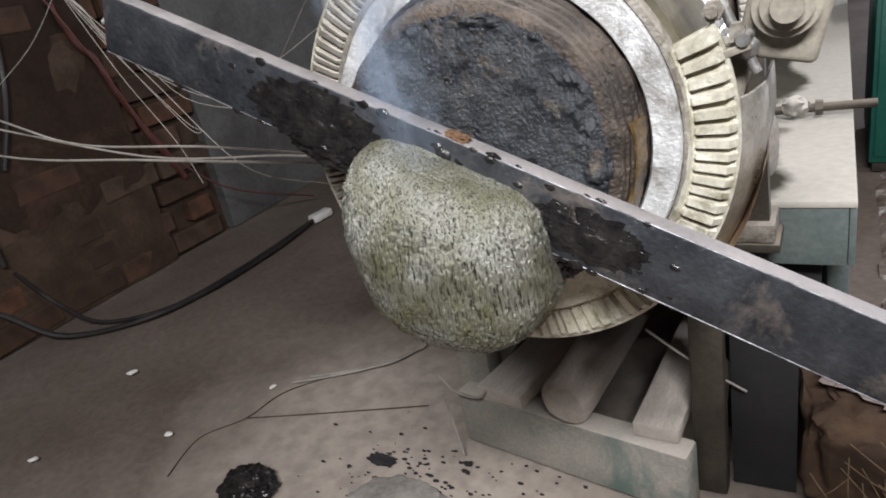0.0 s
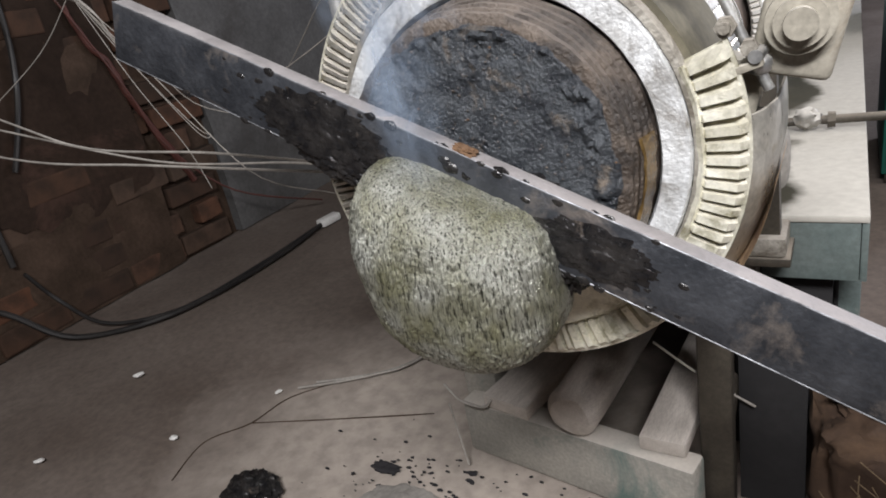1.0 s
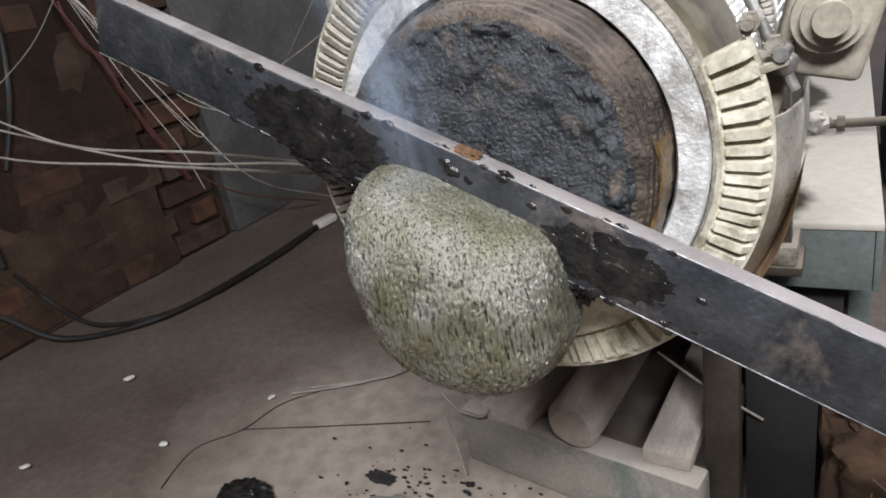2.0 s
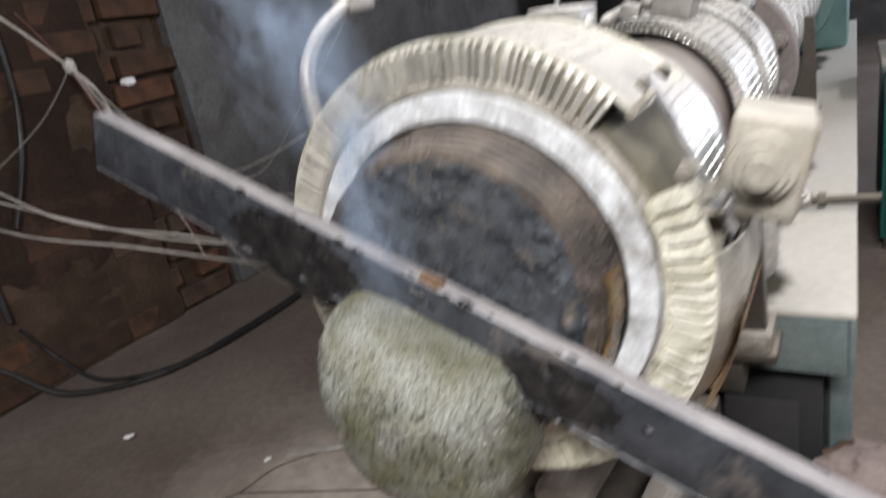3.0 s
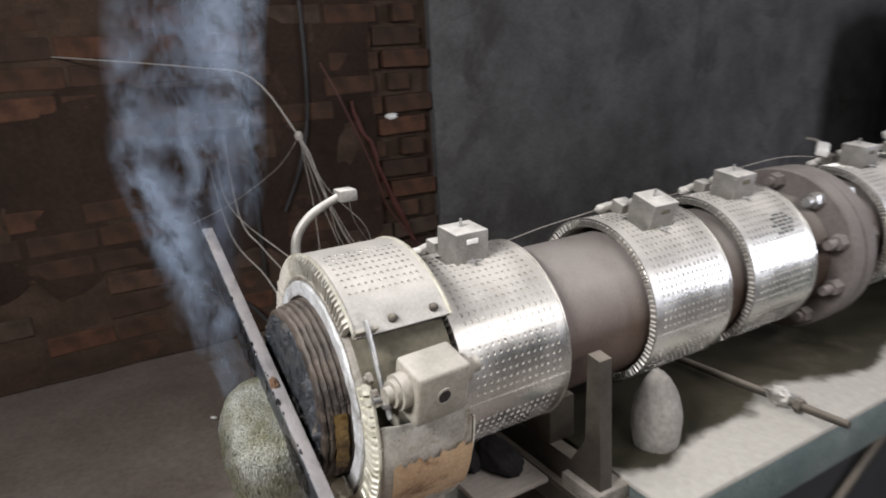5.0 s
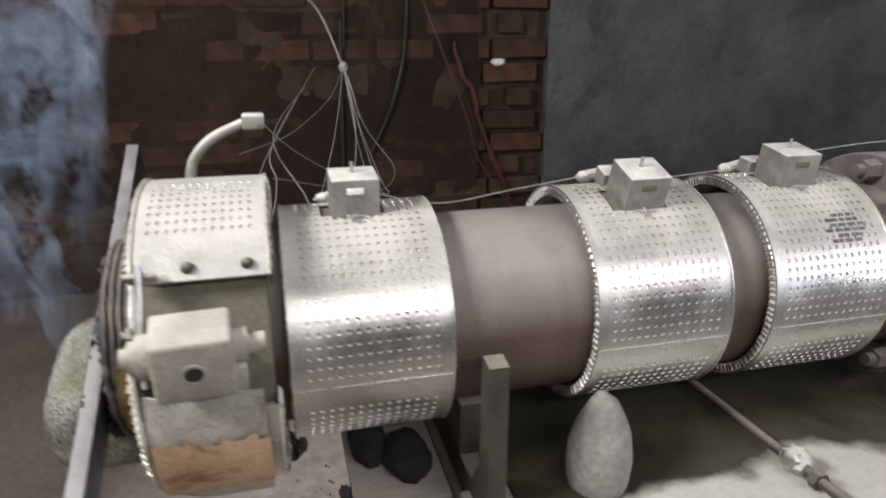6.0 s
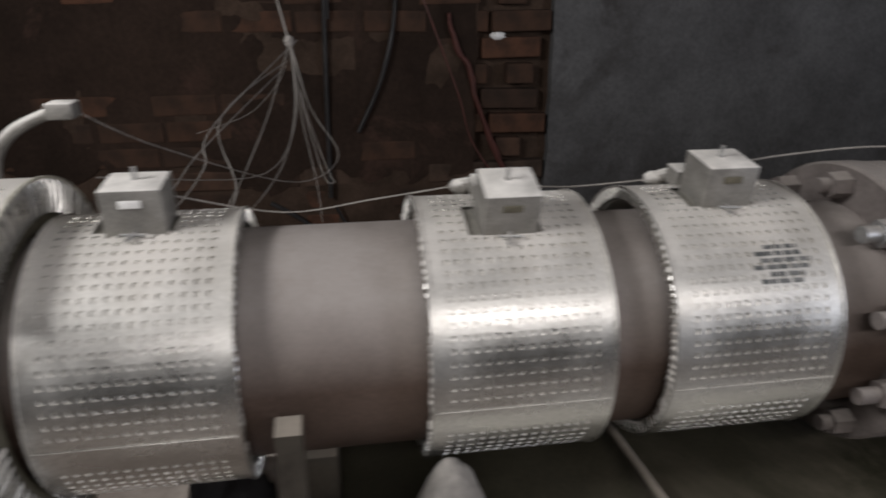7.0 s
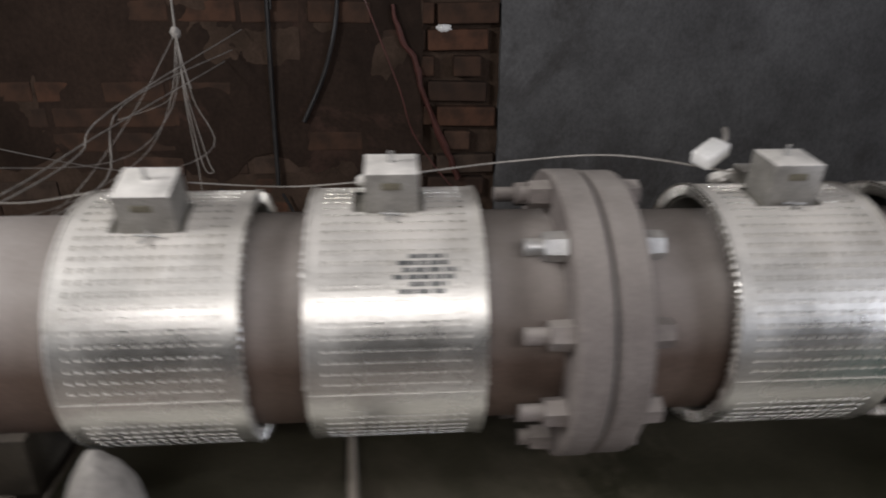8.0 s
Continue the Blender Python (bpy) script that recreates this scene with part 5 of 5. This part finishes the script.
    wire("red_wire", "faded red wire hanging slantwise on the wall", [(-1.78, 0.90, 1.08), (-1.72, 0.944, 0.943), (-1.70, 1.057, 0.647), (-1.70, 1.124, 0.451), (-1.68, 1.33, 0.21), (-1.62, 1.70, 0.03)], 0.0035, M_REDCABLE)
    bm = tube(bmesh.new(), [(-1.83, 1.04, 0.92), (-1.83, 1.075, 0.80), (-1.83, 1.125, 0.70), (-1.83, 1.165, 0.56), (-1.83, 1.235, 0.40), (-1.83, 1.29, 0.27)], 0.008, 8, r1=0.014)
    for v in bm.verts:
        v.co += 0.010 * Vector((0.3 * noise.noise(v.co * 22), noise.noise(v.co * 20), noise.noise(v.co * 18)))
    solo("red_rag_strip", bm, M_REDCABLE, "twisted strip of faded red cloth hanging down the wall", "cloth strip")
    wire("floor_wire", "thin pale wire straggling over the floor", [(-0.56, 0.78, 0.004), (-0.62, 0.70, 0.004), (-0.70, 0.64, 0.004), (-0.80, 0.585, 0.004)], 0.003, M_WIRE)
    wire("floor_wire", "thin pale wire straggling over the floor", [(-0.55, 0.80, 0.01), (-0.60, 0.71, 0.006), (-0.68, 0.66, 0.004), (-0.77, 0.615, 0.004)], 0.003, M_WIRE)


build_wires()


def build_plugs():
    """Loose plugs lying on the barrel's back."""
    for x, y, z, a in ((-0.03, 1.405, 0.838, 35), (-0.03, 1.70, 0.842, -30), (-0.03, 1.93, 0.835, 20)):
        p = thing("lead_plug", "white two-wire plug lying on a band heater", "plug", pose(x, y, z, 20, 12, a), "lead plugs")
        part("plug_body", box_bm((-0.013, -0.02, -0.008), (0.013, 0.02, 0.010), 0.003), M_CERAMIC, p)
        part("lead", tube(bmesh.new(), [(0, 0.02, 0), (-0.01, 0.045, -0.004), (-0.03, 0.075, -0.018)], 0.0035, 7), M_WIRE, p)


build_plugs()


# ---------------- smoke ----------------
def smoke_piece(w, h, seed):
    """A billowing veil of smoke: a wavy sheet, thick in the middle and thinning out to its edges."""
    bm = bmesh.new()
    uv = bm.loops.layers.uv.new("veil")
    n, k = 24, 36
    V = []
    for j in range(k + 1):
        t = j / k
        V.append([])
        for i in range(n + 1):
            s = i / n
            wid = w * (0.55 + 0.45 * t)
            x = (s - 0.5) * wid + 0.18 * w * math.sin(3.1 * t + seed) + 0.12 * w * noise.noise((seed, t * 3, 0))
            y = 0.16 * w * math.sin(5 * s + 4 * t + seed * 2) + 0.12 * w * noise.noise((s * 3, t * 4, seed))
            V[-1].append(bm.verts.new((x, y, h * t)))
    for j in range(k):
        for i in range(n):
            f = bm.faces.new((V[j][i], V[j][i + 1], V[j + 1][i + 1], V[j + 1][i]))
            for lp, (a, b) in zip(f.loops, ((i, j), (i + 1, j), (i + 1, j + 1), (i, j + 1))):
                lp[uv].uv = (a / n, b / k)
    ob = solo("smoke", bm, M_SMOKE, "thin bluish smoke rising from the hot plastic", "smoke", group="smoke veils")
    ob.visible_shadow = False
    return ob


SMOKE = [smoke_piece(*a) for a in ((0.085, 0.20, 1.0), (0.10, 0.28, 2.3), (0.09, 0.36, 3.9), (0.13, 0.50, 5.2), (0.07, 0.30, 7.1), (0.09, 0.32, 8.6), (0.22, 0.55, 10.4))]


def motions():
    walk(EXTRUDATE, [(t, pose(-0.008, 0.114, 0.592 - 0.0042 * t, 0, 0, 0)) for t in (0, 1, 2, 3, 4, 5, 6, 7, 8)])
    drift = (
        ((0, -0.03, 0.088, 0.655, 25), (2.5, -0.035, 0.085, 0.66, 40), (3.5, -0.015, 0.092, 0.66, 50), (4.0, -0.04, 0.09, 0.60, 56), (4.5, -0.10, 0.085, 0.61, 62), (5.8, -0.06, 0.05, 0.61, 75), (8, -0.06, 0.03, 0.62, 85)),
        ((0, -0.02, 0.115, 0.74, 40), (2.5, -0.03, 0.115, 0.72, 45), (3.0, -0.05, 0.12, 0.74, 48), (3.5, -0.04, 0.105, 0.74, 52), (4.0, -0.025, 0.10, 0.67, 57), (4.5, -0.24, 0.10, 0.66, 64), (5.8, -0.06, 0.01, 0.65, 75), (8, -0.08, 0.0, 0.66, 90)),
        ((0, -0.02, 0.14, 0.94, 45), (2.5, -0.05, 0.13, 0.88, 48), (3.0, -0.08, 0.12, 0.78, 50), (3.5, 0.0, 0.11, 0.80, 52), (4.0, 0.025, 0.10, 0.78, 57), (4.5, -0.07, 0.10, 0.82, 64), (5.8, -0.06, 0.09, 0.78, 80), (6.5, -0.06, 0.05, 0.78, 85), (8, -0.08, 0.04, 0.80, 95)),
        ((0, 0.0, 0.16, 1.20, 45), (2.5, -0.04, 0.15, 1.05, 48), (3.0, -0.08, 0.14, 0.86, 50), (3.5, 0.0, 0.12, 0.95, 52), (4.0, 0.09, 0.12, 0.92, 57), (4.5, 0.03, 0.12, 0.90, 64), (5.8, -0.08, 0.12, 0.84, 80), (6.5, -0.08, 0.07, 0.82, 85), (8, -0.10, 0.06, 0.84, 95)),
        ((0, -0.07, 0.13, 0.62, 25), (2.5, -0.07, 0.12, 0.63, 42), (3.5, -0.05, 0.11, 0.66, 52), (4.0, -0.015, 0.095, 0.68, 58), (4.5, -0.29, 0.095, 0.66, 68), (5.8, -0.10, -0.02, 0.64, 88), (8, -0.10, -0.03, 0.65, 100)),
        ((0, -0.05, 0.17, 0.98, 45), (2.5, -0.07, 0.16, 0.92, 48), (3.5, -0.01, 0.12, 0.86, 52), (4.0, -0.01, 0.105, 0.66, 58), (4.5, -0.15, 0.10, 0.74, 66), (5.8, -0.10, -0.06, 0.70, 85), (6.5, -0.10, -0.06, 0.70, 88), (8, -0.12, -0.07, 0.72, 95)),
        ((0, 0.0, 0.20, 1.50, 50), (4.0, -0.02, 0.16, 1.30, 58), (4.7, -0.10, 0.12, 0.95, 68), (5.8, -0.12, 0.10, 0.66, 82), (6.5, -0.12, 0.04, 0.66, 86), (8, -0.14, 0.02, 0.68, 95)),
    )
    for k, (ob, rows) in enumerate(zip(SMOKE, drift)):
        walk(ob, [(t, pose(x, y, z, 0, 2 * math.sin(t + k), a)) for t, x, y, z, a in rows])


motions()
